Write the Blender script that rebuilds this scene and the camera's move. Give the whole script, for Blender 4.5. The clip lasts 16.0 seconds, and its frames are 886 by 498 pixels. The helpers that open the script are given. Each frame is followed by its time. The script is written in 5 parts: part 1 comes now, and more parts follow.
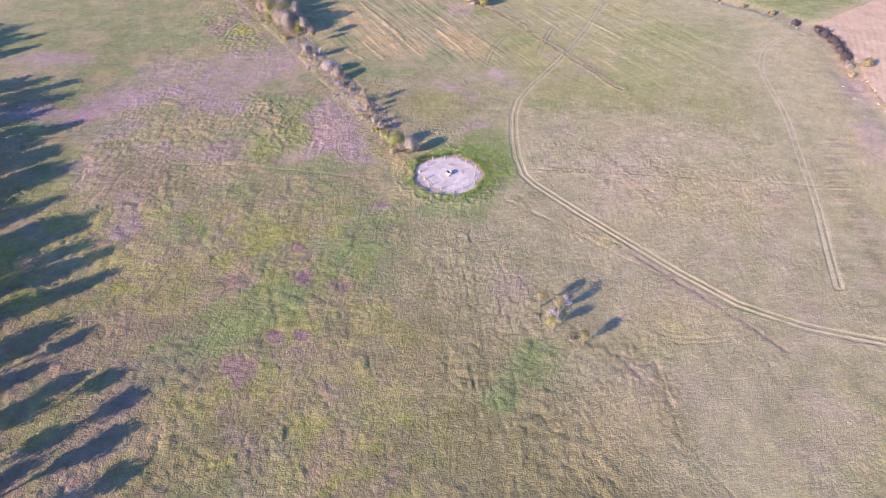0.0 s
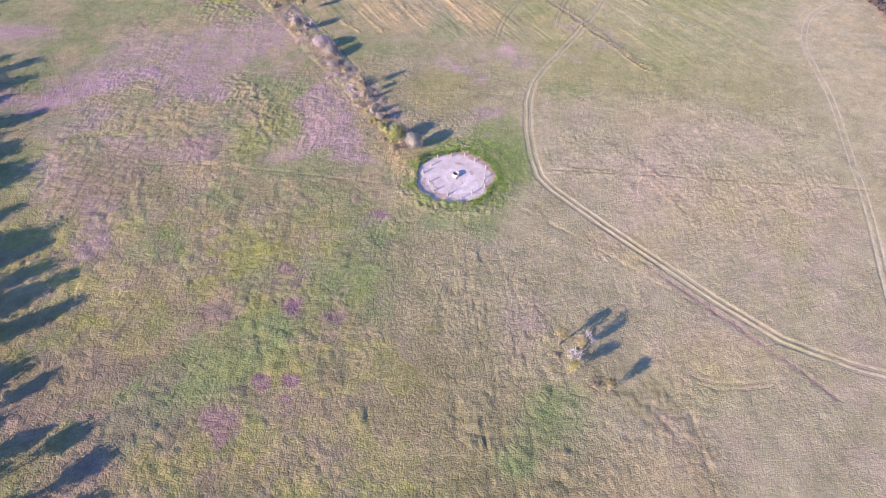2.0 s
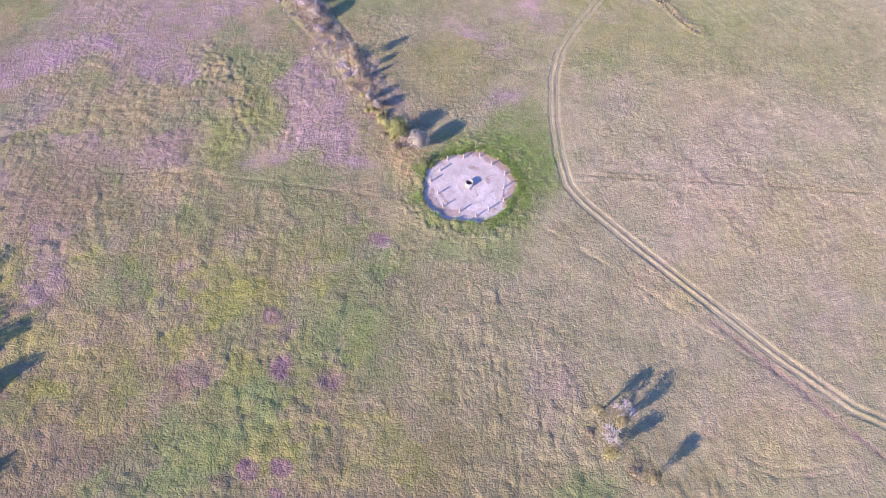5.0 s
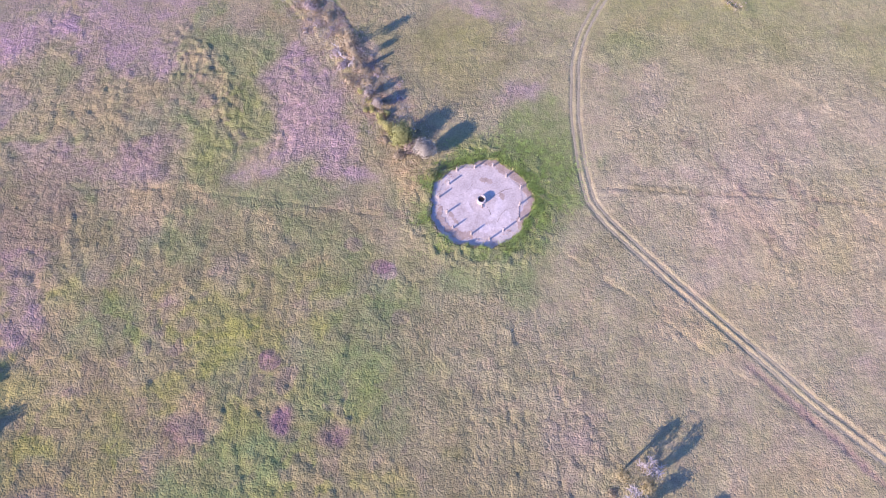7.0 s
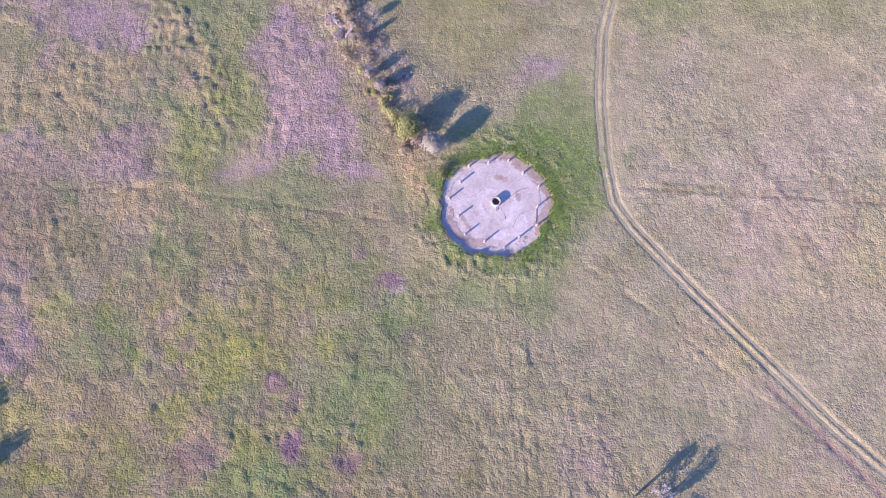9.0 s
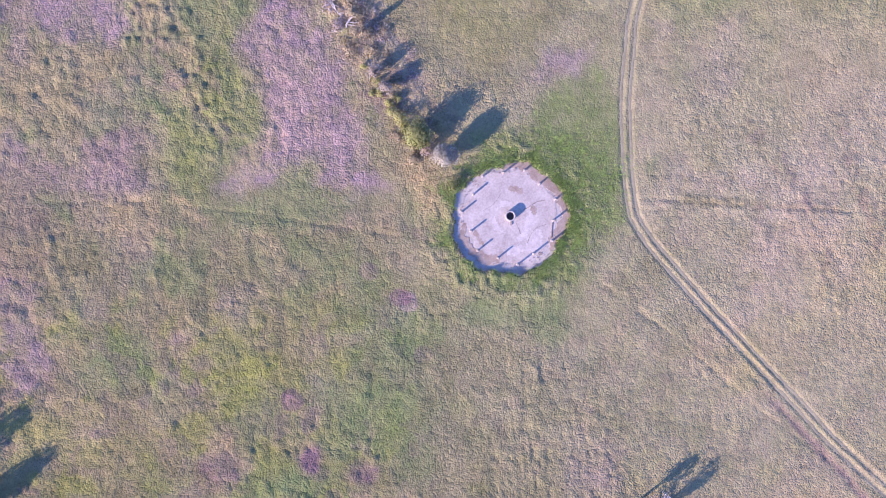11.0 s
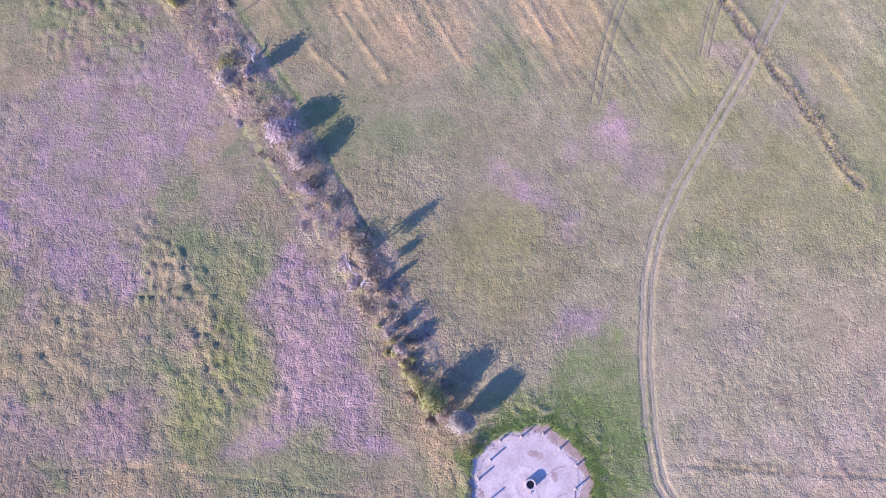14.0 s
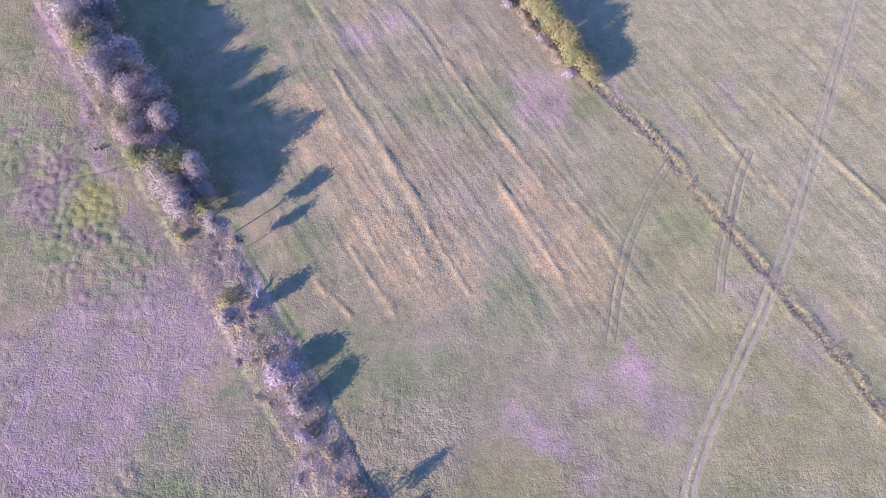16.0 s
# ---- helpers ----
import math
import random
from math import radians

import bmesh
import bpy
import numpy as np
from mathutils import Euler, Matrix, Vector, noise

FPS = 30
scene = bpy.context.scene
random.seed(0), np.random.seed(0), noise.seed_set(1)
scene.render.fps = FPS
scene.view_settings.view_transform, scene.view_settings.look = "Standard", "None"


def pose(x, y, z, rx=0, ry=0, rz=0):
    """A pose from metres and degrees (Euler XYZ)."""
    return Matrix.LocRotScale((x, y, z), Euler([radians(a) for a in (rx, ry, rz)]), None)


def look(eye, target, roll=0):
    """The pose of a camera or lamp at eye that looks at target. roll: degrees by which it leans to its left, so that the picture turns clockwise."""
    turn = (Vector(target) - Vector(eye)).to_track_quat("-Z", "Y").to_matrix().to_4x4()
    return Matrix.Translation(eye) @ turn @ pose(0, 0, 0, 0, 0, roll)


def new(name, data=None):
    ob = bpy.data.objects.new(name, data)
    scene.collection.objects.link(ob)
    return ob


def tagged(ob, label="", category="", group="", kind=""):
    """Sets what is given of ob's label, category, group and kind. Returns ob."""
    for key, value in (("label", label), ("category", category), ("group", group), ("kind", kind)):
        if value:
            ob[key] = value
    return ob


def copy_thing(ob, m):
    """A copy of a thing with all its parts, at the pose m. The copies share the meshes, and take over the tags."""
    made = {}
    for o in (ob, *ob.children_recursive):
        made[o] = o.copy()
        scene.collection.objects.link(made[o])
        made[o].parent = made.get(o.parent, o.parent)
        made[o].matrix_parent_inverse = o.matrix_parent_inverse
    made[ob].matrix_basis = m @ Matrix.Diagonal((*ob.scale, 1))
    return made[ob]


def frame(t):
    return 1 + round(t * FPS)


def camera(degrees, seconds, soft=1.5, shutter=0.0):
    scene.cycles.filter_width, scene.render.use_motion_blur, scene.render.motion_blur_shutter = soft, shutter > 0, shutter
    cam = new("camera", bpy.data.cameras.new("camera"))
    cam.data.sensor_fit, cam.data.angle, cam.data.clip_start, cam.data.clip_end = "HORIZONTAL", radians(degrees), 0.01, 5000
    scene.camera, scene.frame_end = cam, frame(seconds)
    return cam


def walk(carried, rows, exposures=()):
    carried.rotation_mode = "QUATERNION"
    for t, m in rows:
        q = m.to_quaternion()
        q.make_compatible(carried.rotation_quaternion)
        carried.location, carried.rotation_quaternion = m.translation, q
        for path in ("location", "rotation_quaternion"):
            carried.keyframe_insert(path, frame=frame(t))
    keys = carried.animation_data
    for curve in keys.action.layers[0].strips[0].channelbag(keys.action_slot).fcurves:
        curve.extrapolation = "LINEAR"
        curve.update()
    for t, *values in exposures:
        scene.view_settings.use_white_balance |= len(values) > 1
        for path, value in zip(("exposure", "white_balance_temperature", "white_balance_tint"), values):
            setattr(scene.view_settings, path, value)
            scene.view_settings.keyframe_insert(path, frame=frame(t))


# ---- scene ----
cam = camera(70.14, 16.0, soft=1.1)
# seconds, place, and turn in degrees
ROWS = [
    (0.0, -0.10, 1.77, 113.35, 46.639, -0.615, -0.105),
    (0.5, -0.36, 8.44, 113.36, 45.210, -0.589, -0.060),
    (1.0, -0.61, 15.13, 113.37, 44.097, -0.561, -0.017),
    (1.5, -0.85, 21.70, 113.37, 43.029, -0.528, 0.025),
    (2.0, -1.06, 28.42, 113.37, 41.408, -0.481, 0.064),
    (2.5, -1.26, 35.07, 113.36, 39.794, -0.415, 0.096),
    (3.0, -1.45, 41.54, 113.34, 38.241, -0.324, 0.121),
    (3.5, -1.64, 47.95, 113.31, 36.729, -0.217, 0.138),
    (4.0, -1.85, 54.33, 113.28, 35.159, -0.107, 0.146),
    (6.5, -3.76, 86.82, 113.64, 26.043, 0.360, -0.254),
    (7.0, -4.30, 93.44, 113.75, 23.896, 0.343, -0.298),
    (7.5, -4.85, 100.17, 113.88, 21.493, 0.320, -0.338),
    (8.0, -5.42, 106.99, 114.00, 18.855, 0.287, -0.380),
    (8.5, -6.01, 113.71, 114.11, 16.045, 0.246, -0.425),
    (11.0, -9.21, 150.62, 113.78, -0.948, -0.127, -0.720),
    (11.5, -9.57, 156.13, 113.58, -0.919, -0.088, -0.728),
    (12.0, -9.91, 160.42, 113.36, 0.297, -0.040, -0.733),
    (12.5, -10.24, 164.11, 113.15, 2.582, 0.004, -0.739),
    (13.0, -10.57, 168.50, 112.93, 4.757, 0.030, -0.746),
    (13.5, -10.92, 173.23, 112.69, 6.700, 0.035, -0.755),
    (14.0, -11.31, 177.95, 112.42, 8.704, 0.018, -0.764),
    (14.5, -11.72, 182.73, 112.11, 10.611, -0.017, -0.767),
    (15.0, -12.17, 187.27, 111.76, 13.146, -0.063, -0.767),
    (15.5, -12.64, 191.61, 111.38, 16.402, -0.115, -0.762),
    (16.0, -13.12, 195.86, 110.98, 21.875, -0.176, -0.753),
]
# seconds, stops, kelvin and tint: the film's picture grows bluer and more magenta on the way
EXPOSURES = [(0.0, 1.27, 6330, 34), (3.5, 1.27, 6180, 38), (7.0, 1.21, 6030, 40), (11.0, 1.18, 5840, 41), (13.5, 1.15, 5690, 43), (16.0, 1.16, 5500, 47)]
walk(cam, [(t, pose(x, y, z, rx, ry, rz)) for t, x, y, z, rx, ry, rz in ROWS], EXPOSURES)

# ---- daylight: a low sun behind the camera's left shoulder, clear sky ----
SUN_UP, SHADE = 21.0, 37.5            # sun's height; direction in which shadows fall, both in degrees
world = bpy.data.worlds.new("sky")
scene.world = world
world.use_nodes = True
sky = world.node_tree.nodes.new("ShaderNodeTexSky")
sky.sky_type, sky.sun_disc = "NISHITA", False
sky.sun_elevation, sky.sun_rotation = radians(SUN_UP), radians(270 - SHADE)
sky.air_density, sky.dust_density, sky.ozone_density = 1.0, 0.0, 6.0
world.node_tree.links.new(sky.outputs[0], world.node_tree.nodes["Background"].inputs[0])
world.node_tree.nodes["Background"].inputs[1].default_value = 0.15
SHADE_DIR = (math.cos(radians(SHADE)), math.sin(radians(SHADE)))
sun = new("sun", bpy.data.lights.new("sun", "SUN"))
sun.data.energy, sun.data.angle, sun.data.color = 4.4, radians(0.53), (1.0, 0.88, 0.61)
sun.matrix_world = look((-80 * SHADE_DIR[0], -80 * SHADE_DIR[1], 80 * math.tan(radians(SUN_UP))), (0, 0, 0))

# ---- materials ----


def nodes_of(name, rough=0.9, spec=0.1):
    m = bpy.data.materials.new(name)
    m.use_nodes = True
    n, l = m.node_tree.nodes, m.node_tree.links
    b = n["Principled BSDF"]
    b.inputs["Roughness"].default_value = rough
    b.inputs["Specular IOR Level"].default_value = spec
    return m, n, l, b


def noise_tex(n, l, scale, detail=4.0, rough=0.6, stretch=None, turn=0.0):
    tc = n.new("ShaderNodeTexCoord")
    t = n.new("ShaderNodeTexNoise")
    t.inputs["Scale"].default_value, t.inputs["Detail"].default_value, t.inputs["Roughness"].default_value = scale, detail, rough
    if stretch:
        mp = n.new("ShaderNodeMapping")
        mp.inputs["Scale"].default_value = stretch
        mp.inputs["Rotation"].default_value = (0, 0, radians(turn))
        l.new(tc.outputs["Object"], mp.inputs["Vector"])
        l.new(mp.outputs["Vector"], t.inputs["Vector"])
    else:
        l.new(tc.outputs["Object"], t.inputs["Vector"])
    return t.outputs["Fac"]


def ramp(n, l, fac, stops):
    r = n.new("ShaderNodeValToRGB")
    while len(r.color_ramp.elements) < len(stops):
        r.color_ramp.elements.new(0.5)
    for e, (p, c) in zip(r.color_ramp.elements, stops):
        e.position, e.color = p, (*c, 1)
    l.new(fac, r.inputs[0])
    return r.outputs[0]


def mix(n, l, fac, a, b, mode="MIX"):
    x = n.new("ShaderNodeMix")
    x.data_type, x.blend_type = "RGBA", mode
    for sock, v in ((x.inputs[0], fac), (x.inputs[6], a), (x.inputs[7], b)):
        if isinstance(v, (int, float)):
            sock.default_value = v
        elif isinstance(v, tuple):
            sock.default_value = (*v, 1)
        else:
            l.new(v, sock)
    return x.outputs[2]


def math_node(n, l, op, a, b=None, clamp=False):
    x = n.new("ShaderNodeMath")
    x.operation, x.use_clamp = op, clamp
    for sock, v in ((x.inputs[0], a), (x.inputs[1], b)):
        if v is None:
            continue
        if isinstance(v, (int, float)):
            sock.default_value = v
        else:
            l.new(v, sock)
    return x.outputs[0]


def bump(n, l, b, height, strength, distance):
    x = n.new("ShaderNodeBump")
    x.inputs["Strength"].default_value, x.inputs["Distance"].default_value = strength, distance
    l.new(height, x.inputs["Height"])
    l.new(x.outputs[0], b.inputs["Normal"])


def surface(name, lo, hi, scale=2.0, fine=14.0, rough=0.9, relief=0.03, spec=0.1, islands=0.0):
    """Two colours mixed by a broad and a fine noise, with relief; islands: how much single leaves or stones differ."""
    m, n, l, b = nodes_of(name, rough, spec)
    broad, small = noise_tex(n, l, scale), noise_tex(n, l, fine, 3.0)
    f = math_node(n, l, "ADD", math_node(n, l, "MULTIPLY", broad, 0.55), math_node(n, l, "MULTIPLY", small, 0.45))
    c = ramp(n, l, f, [(0.36, lo), (0.64, hi)])
    if islands:
        g = n.new("ShaderNodeNewGeometry")
        k = n.new("ShaderNodeMapRange")
        k.inputs["To Min"].default_value, k.inputs["To Max"].default_value = 1 - islands, 1 + islands
        l.new(g.outputs["Random Per Island"], k.inputs["Value"])
        v = n.new("ShaderNodeHueSaturation")
        l.new(k.outputs[0], v.inputs["Value"])
        l.new(c, v.inputs["Color"])
        c = v.outputs[0]
    l.new(c, b.inputs["Base Color"])
    if islands:
        t, k = n.new("ShaderNodeBsdfTranslucent"), n.new("ShaderNodeMixShader")
        k.inputs[0].default_value = 0.3
        l.new(c, t.inputs["Color"])
        l.new(b.outputs[0], k.inputs[1])
        l.new(t.outputs[0], k.inputs[2])
        l.new(k.outputs[0], n["Material Output"].inputs["Surface"])
    if relief:
        bump(n, l, b, small, 0.6, relief)
    return m


HUES = ("olive", "bare", "straw", "green", "lime", "purple", "pink", "mauve")


def meadow(name, grassy):
    """The meadow's turf. How much of each growth stands at a place is kept on the mesh under the names in HUES."""
    m, n, l, b = nodes_of(name, 0.95, 0.05)
    fine = noise_tex(n, l, 2.3, 4.0, 0.6)
    mid = noise_tex(n, l, 0.55, 4.0, 0.65)
    clump = noise_tex(n, l, 0.30, 5.0, 0.7)
    wide = noise_tex(n, l, 0.09, 3.0, 0.6)
    c = ramp(n, l, wide, [(0.35, (0.255, 0.214, 0.130)), (0.62, (0.348, 0.288, 0.192))])
    c = mix(n, l, ramp(n, l, mid, [(0.34, (0.05, 0.05, 0.05)), (0.66, (0.75, 0.75, 0.75))]), c, (0.264, 0.238, 0.124))
    c = mix(n, l, ramp(n, l, noise_tex(n, l, 0.21, 4.0, 0.7), [(0.50, (0, 0, 0)), (0.68, (0.6, 0.6, 0.6))]), c, (0.300, 0.222, 0.158))
    colours = {"purple": (0.340, 0.226, 0.246), "mauve": (0.228, 0.140, 0.144), "green": (0.172, 0.206, 0.088), "lime": (0.278, 0.272, 0.066),
               "olive": (0.190, 0.163, 0.082), "straw": (0.410, 0.292, 0.158), "pink": (0.440, 0.282, 0.270), "bare": (0.428, 0.348, 0.240)}
    # growths stand in clumps: little where the clumps' own noise is low, more where it is high
    ragged = math_node(n, l, "ADD", math_node(n, l, "MULTIPLY", clump, 1.9), math_node(n, l, "SUBTRACT", math_node(n, l, "MULTIPLY", fine, 0.9), 0.50))
    for hue in HUES:
        a = n.new("ShaderNodeAttribute")
        a.attribute_name = hue
        k = math_node(n, l, "MULTIPLY", a.outputs["Fac"], ragged, clamp=True)
        c = mix(n, l, k, c, colours[hue])
    c = mix(n, l, 1.0, c, ramp(n, l, noise_tex(n, l, 0.17, 4.0, 0.65), [(0.34, (0.86, 0.89, 0.87)), (0.66, (1.13, 1.11, 1.11))]), "MULTIPLY")
    c = mix(n, l, 1.0, c, ramp(n, l, mid, [(0.34, (0.87, 0.88, 0.87)), (0.66, (1.11, 1.11, 1.10))]), "MULTIPLY")
    c = mix(n, l, 1.0, c, ramp(n, l, fine, [(0.3, (0.82, 0.83, 0.81)), (0.7, (1.15, 1.15, 1.14))]), "MULTIPLY")
    if grassy:
        g = n.new("ShaderNodeNewGeometry")
        c = mix(n, l, 1.0, c, ramp(n, l, g.outputs["Random Per Island"], [(0.0, (0.90, 0.92, 0.87)), (1.0, (1.14, 1.12, 1.07))]), "MULTIPLY")
    l.new(c, b.inputs["Base Color"])
    if not grassy:
        cells = []
        for size, shift in ((3.5, 0.0), (1.7, 31.0)):
            tc, warp, mp, v = n.new("ShaderNodeTexCoord"), n.new("ShaderNodeTexNoise"), n.new("ShaderNodeMapping"), n.new("ShaderNodeTexVoronoi")
            warp.inputs["Scale"].default_value = 0.9 * size
            mp.inputs["Location"].default_value = (shift, shift, 0)
            v.voronoi_dimensions = "2D"
            v.inputs["Scale"].default_value = size
            add = n.new("ShaderNodeVectorMath")
            add.operation = "MULTIPLY_ADD"
            add.inputs[1].default_value = (0.9 / size, 0.9 / size, 0)
            l.new(tc.outputs["Object"], mp.inputs["Vector"])
            l.new(tc.outputs["Object"], warp.inputs["Vector"])
            l.new(warp.outputs["Color"], add.inputs[0])
            l.new(mp.outputs[0], add.inputs[2])
            l.new(add.outputs[0], v.inputs["Vector"])
            d = v.outputs["Distance"]
            cells.append(math_node(n, l, "SUBTRACT", 1.0, math_node(n, l, "MULTIPLY", d, d)))
        clumps = math_node(n, l, "ADD", math_node(n, l, "MULTIPLY", cells[0], 0.60), math_node(n, l, "MULTIPLY", cells[1], 0.42))
        high = math_node(n, l, "ADD", clumps, math_node(n, l, "MULTIPLY", noise_tex(n, l, 2.6, 3.0, 0.6), 0.72))
        rough = n.new("ShaderNodeAttribute")
        rough.attribute_name = "coarse"
        bump(n, l, b, math_node(n, l, "MULTIPLY", high, math_node(n, l, "ADD", math_node(n, l, "MULTIPLY", rough.outputs["Fac"], 0.74), 0.10)), 1.0, 0.24)
    return m


TURF, BLADES = meadow("turf", False), meadow("grass_blades", True)
CONCRETE = surface("weathered_concrete", (0.360, 0.308, 0.295), (0.560, 0.498, 0.482), 0.35, 6.0, 0.85, 0.02, 0.3)
SLAB = surface("slab_concrete", (0.355, 0.290, 0.272), (0.575, 0.495, 0.475), 0.35, 2.6, 0.8, 0.02, 0.3)
CHALK = surface("scuffed_concrete", (0.420, 0.355, 0.345), (0.640, 0.560, 0.550), 0.9, 4.0, 0.85, 0.02, 0.3)
GRIT = surface("earth_and_grit", (0.265, 0.190, 0.158), (0.455, 0.362, 0.325), 0.7, 5.0, 0.95, 0.05)
POST = surface("whitewashed_post", (0.250, 0.208, 0.195), (0.400, 0.345, 0.325), 3.0, 20.0, 0.8, 0.01, 0.2)
RUST = surface("rusty_iron", (0.080, 0.060, 0.055), (0.180, 0.120, 0.100), 4.0, 25.0, 0.7, 0.005, 0.3)
DARK_WATER = surface("silty_water", (0.050, 0.036, 0.032), (0.090, 0.066, 0.058), 1.0, 6.0, 0.15, 0.0, 0.5)
PALE_RUT = surface("pale_wheel_rut", (0.345, 0.290, 0.195), (0.480, 0.410, 0.285), 0.6, 5.0, 0.95, 0.05)
RUT = surface("worn_wheel_rut", (0.262, 0.222, 0.142), (0.385, 0.330, 0.226), 0.6, 5.0, 0.95, 0.05)
BARK = surface("grey_bark", (0.140, 0.115, 0.100), (0.300, 0.260, 0.230), 3.0, 18.0, 0.95, 0.02)
DEADWOOD = surface("bleached_deadwood", (0.340, 0.300, 0.300), (0.560, 0.510, 0.515), 3.0, 18.0, 0.9, 0.01)
LEAF = {
    "gum": surface("grey_brown_leaves", (0.330, 0.280, 0.245), (0.510, 0.445, 0.400), 0.8, 5.0, 0.8, 0, 0.15, 0.16),
    "silver": surface("silver_leaves", (0.370, 0.340, 0.290), (0.530, 0.490, 0.430), 1.2, 6.0, 0.8, 0, 0.15, 0.16),
    "green": surface("dull_green_leaves", (0.190, 0.205, 0.085), (0.380, 0.390, 0.175), 0.9, 5.0, 0.75, 0, 0.15, 0.16),
    "yellow": surface("yellow_green_leaves", (0.250, 0.230, 0.100), (0.425, 0.390, 0.185), 0.9, 5.0, 0.8, 0, 0.15, 0.16),
    "bright": surface("bright_yellow_green_leaves", (0.350, 0.340, 0.130), (0.550, 0.525, 0.240), 0.9, 5.0, 0.8, 0, 0.15, 0.16),
    "straw": surface("straw_coloured_leaves", (0.370, 0.305, 0.215), (0.560, 0.475, 0.355), 0.9, 5.0, 0.9, 0, 0.1, 0.16),
    "sere": surface("sere_olive_leaves", (0.250, 0.215, 0.115), (0.420, 0.365, 0.220), 0.9, 5.0, 0.8, 0, 0.15, 0.2),
    "dry": surface("dry_leaves", (0.310, 0.258, 0.180), (0.480, 0.405, 0.300), 0.9, 5.0, 0.9, 0, 0.1, 0.16),
    "lilac": surface("lilac_blossom", (0.400, 0.330, 0.345), (0.590, 0.505, 0.525), 1.1, 6.0, 0.9, 0, 0.1, 0.16),
    "haze": surface("mauve_grey_leaves", (0.400, 0.345, 0.320), (0.580, 0.515, 0.485), 0.8, 5.0, 0.85, 0, 0.1, 0.16),
    "dusk": surface("dark_purple_brown_twigs", (0.095, 0.078, 0.088), (0.190, 0.160, 0.172), 0.9, 5.0, 0.9, 0, 0.1, 0.2),
    "rust": surface("rusty_leaves", (0.330, 0.245, 0.215), (0.490, 0.385, 0.345), 1.1, 6.0, 0.9, 0, 0.1, 0.16),
}
FRESH = surface("fresh_green_reeds", (0.235, 0.345, 0.085), (0.480, 0.590, 0.190), 0.5, 4.0, 0.8, 0, 0.15, 0.35)
RUSH = surface("dry_rushes", (0.400, 0.325, 0.255), (0.600, 0.510, 0.420), 0.5, 4.0, 0.9, 0, 0.1, 0.35)
TWIGS = surface("dry_grey_twigs", (0.400, 0.335, 0.285), (0.620, 0.540, 0.480), 0.5, 4.0, 0.9, 0, 0.1, 0.3)
PLOUGH = surface("ploughed_earth", (0.400, 0.270, 0.180), (0.560, 0.400, 0.285), 0.12, 1.6, 0.95, 0.1)
PRESSED = surface("pressed_grass", (0.170, 0.150, 0.095), (0.290, 0.248, 0.165), 0.6, 5.0, 0.95, 0.05)
STONE = surface("pale_stone", (0.290, 0.245, 0.215), (0.450, 0.395, 0.350), 1.0, 6.0, 0.9, 0.03)

# ---- numbers over the plane ----
rng = np.random.default_rng(7)
TABLES = [rng.random((256, 256)) for _ in range(6)]


def field(x, y, size, k=0):
    """Smooth random values from 0 to 1 with features of that size."""
    u, v = x / size + 1000.0, y / size + 1000.0
    i, j = np.floor(u).astype(int), np.floor(v).astype(int)
    a, b = u - i, v - j
    a, b = a * a * (3 - 2 * a), b * b * (3 - 2 * b)
    t = TABLES[k]
    p, q, r, s = t[i % 256, j % 256], t[(i + 1) % 256, j % 256], t[i % 256, (j + 1) % 256], t[(i + 1) % 256, (j + 1) % 256]
    return (p * (1 - a) + q * a) * (1 - b) + (r * (1 - a) + s * a) * b


def layers(x, y, size, k=0):
    a, b = field(x, y, 0.6 * size, (k + 3) % 6) - 0.5, field(x + 37.0, y - 11.0, 0.6 * size, (k + 4) % 6) - 0.5
    x, y = 0.8 * x - 0.6 * y + 0.9 * size * a, 0.6 * x + 0.8 * y + 0.9 * size * b
    return 0.55 * field(x, y, size, k) + 0.30 * field(x, y, size * 0.47, (k + 1) % 6) + 0.15 * field(x, y, size * 0.21, (k + 2) % 6)


def domes(x, y, size, k=0):
    """Tussocks: rounded humps of that spacing, of uneven height, 0 to 1."""
    u, v = x / size + 2000.0, y / size + 2000.0
    i, j = np.floor(u).astype(int), np.floor(v).astype(int)
    best = np.zeros_like(u)
    ta, tb, tc = TABLES[k], TABLES[(k + 1) % 6], TABLES[(k + 2) % 6]
    for di in (-1, 0, 1):
        for dj in (-1, 0, 1):
            p, q = (i + di) % 256, (j + dj) % 256
            d2 = (u - (i + di) - ta[p, q]) ** 2 + (v - (j + dj) - tb[p, q]) ** 2
            best = np.maximum(best, (0.35 + 0.65 * tc[p, q]) * np.clip(1 - d2 / 0.55, 0, 1))
    return best


def step(v, lo, hi):
    v = np.clip((v - lo) / (hi - lo), 0, 1)
    return v * v * (3 - 2 * v)


def to_line(x, y, line):
    """Distance to a line of points, and the side (left of its way is plus)."""
    best, side = np.full_like(x, 1e9), np.zeros_like(x)
    for (ax, ay), (bx, by) in zip(line, line[1:]):
        dx, dy = bx - ax, by - ay
        k = np.clip(((x - ax) * dx + (y - ay) * dy) / (dx * dx + dy * dy), 0, 1)
        d = np.hypot(x - ax - k * dx, y - ay - k * dy)
        s = np.sign(dx * (y - ay) - dy * (x - ax))
        side, best = np.where(d < best, s, side), np.minimum(best, d)
    return best, side


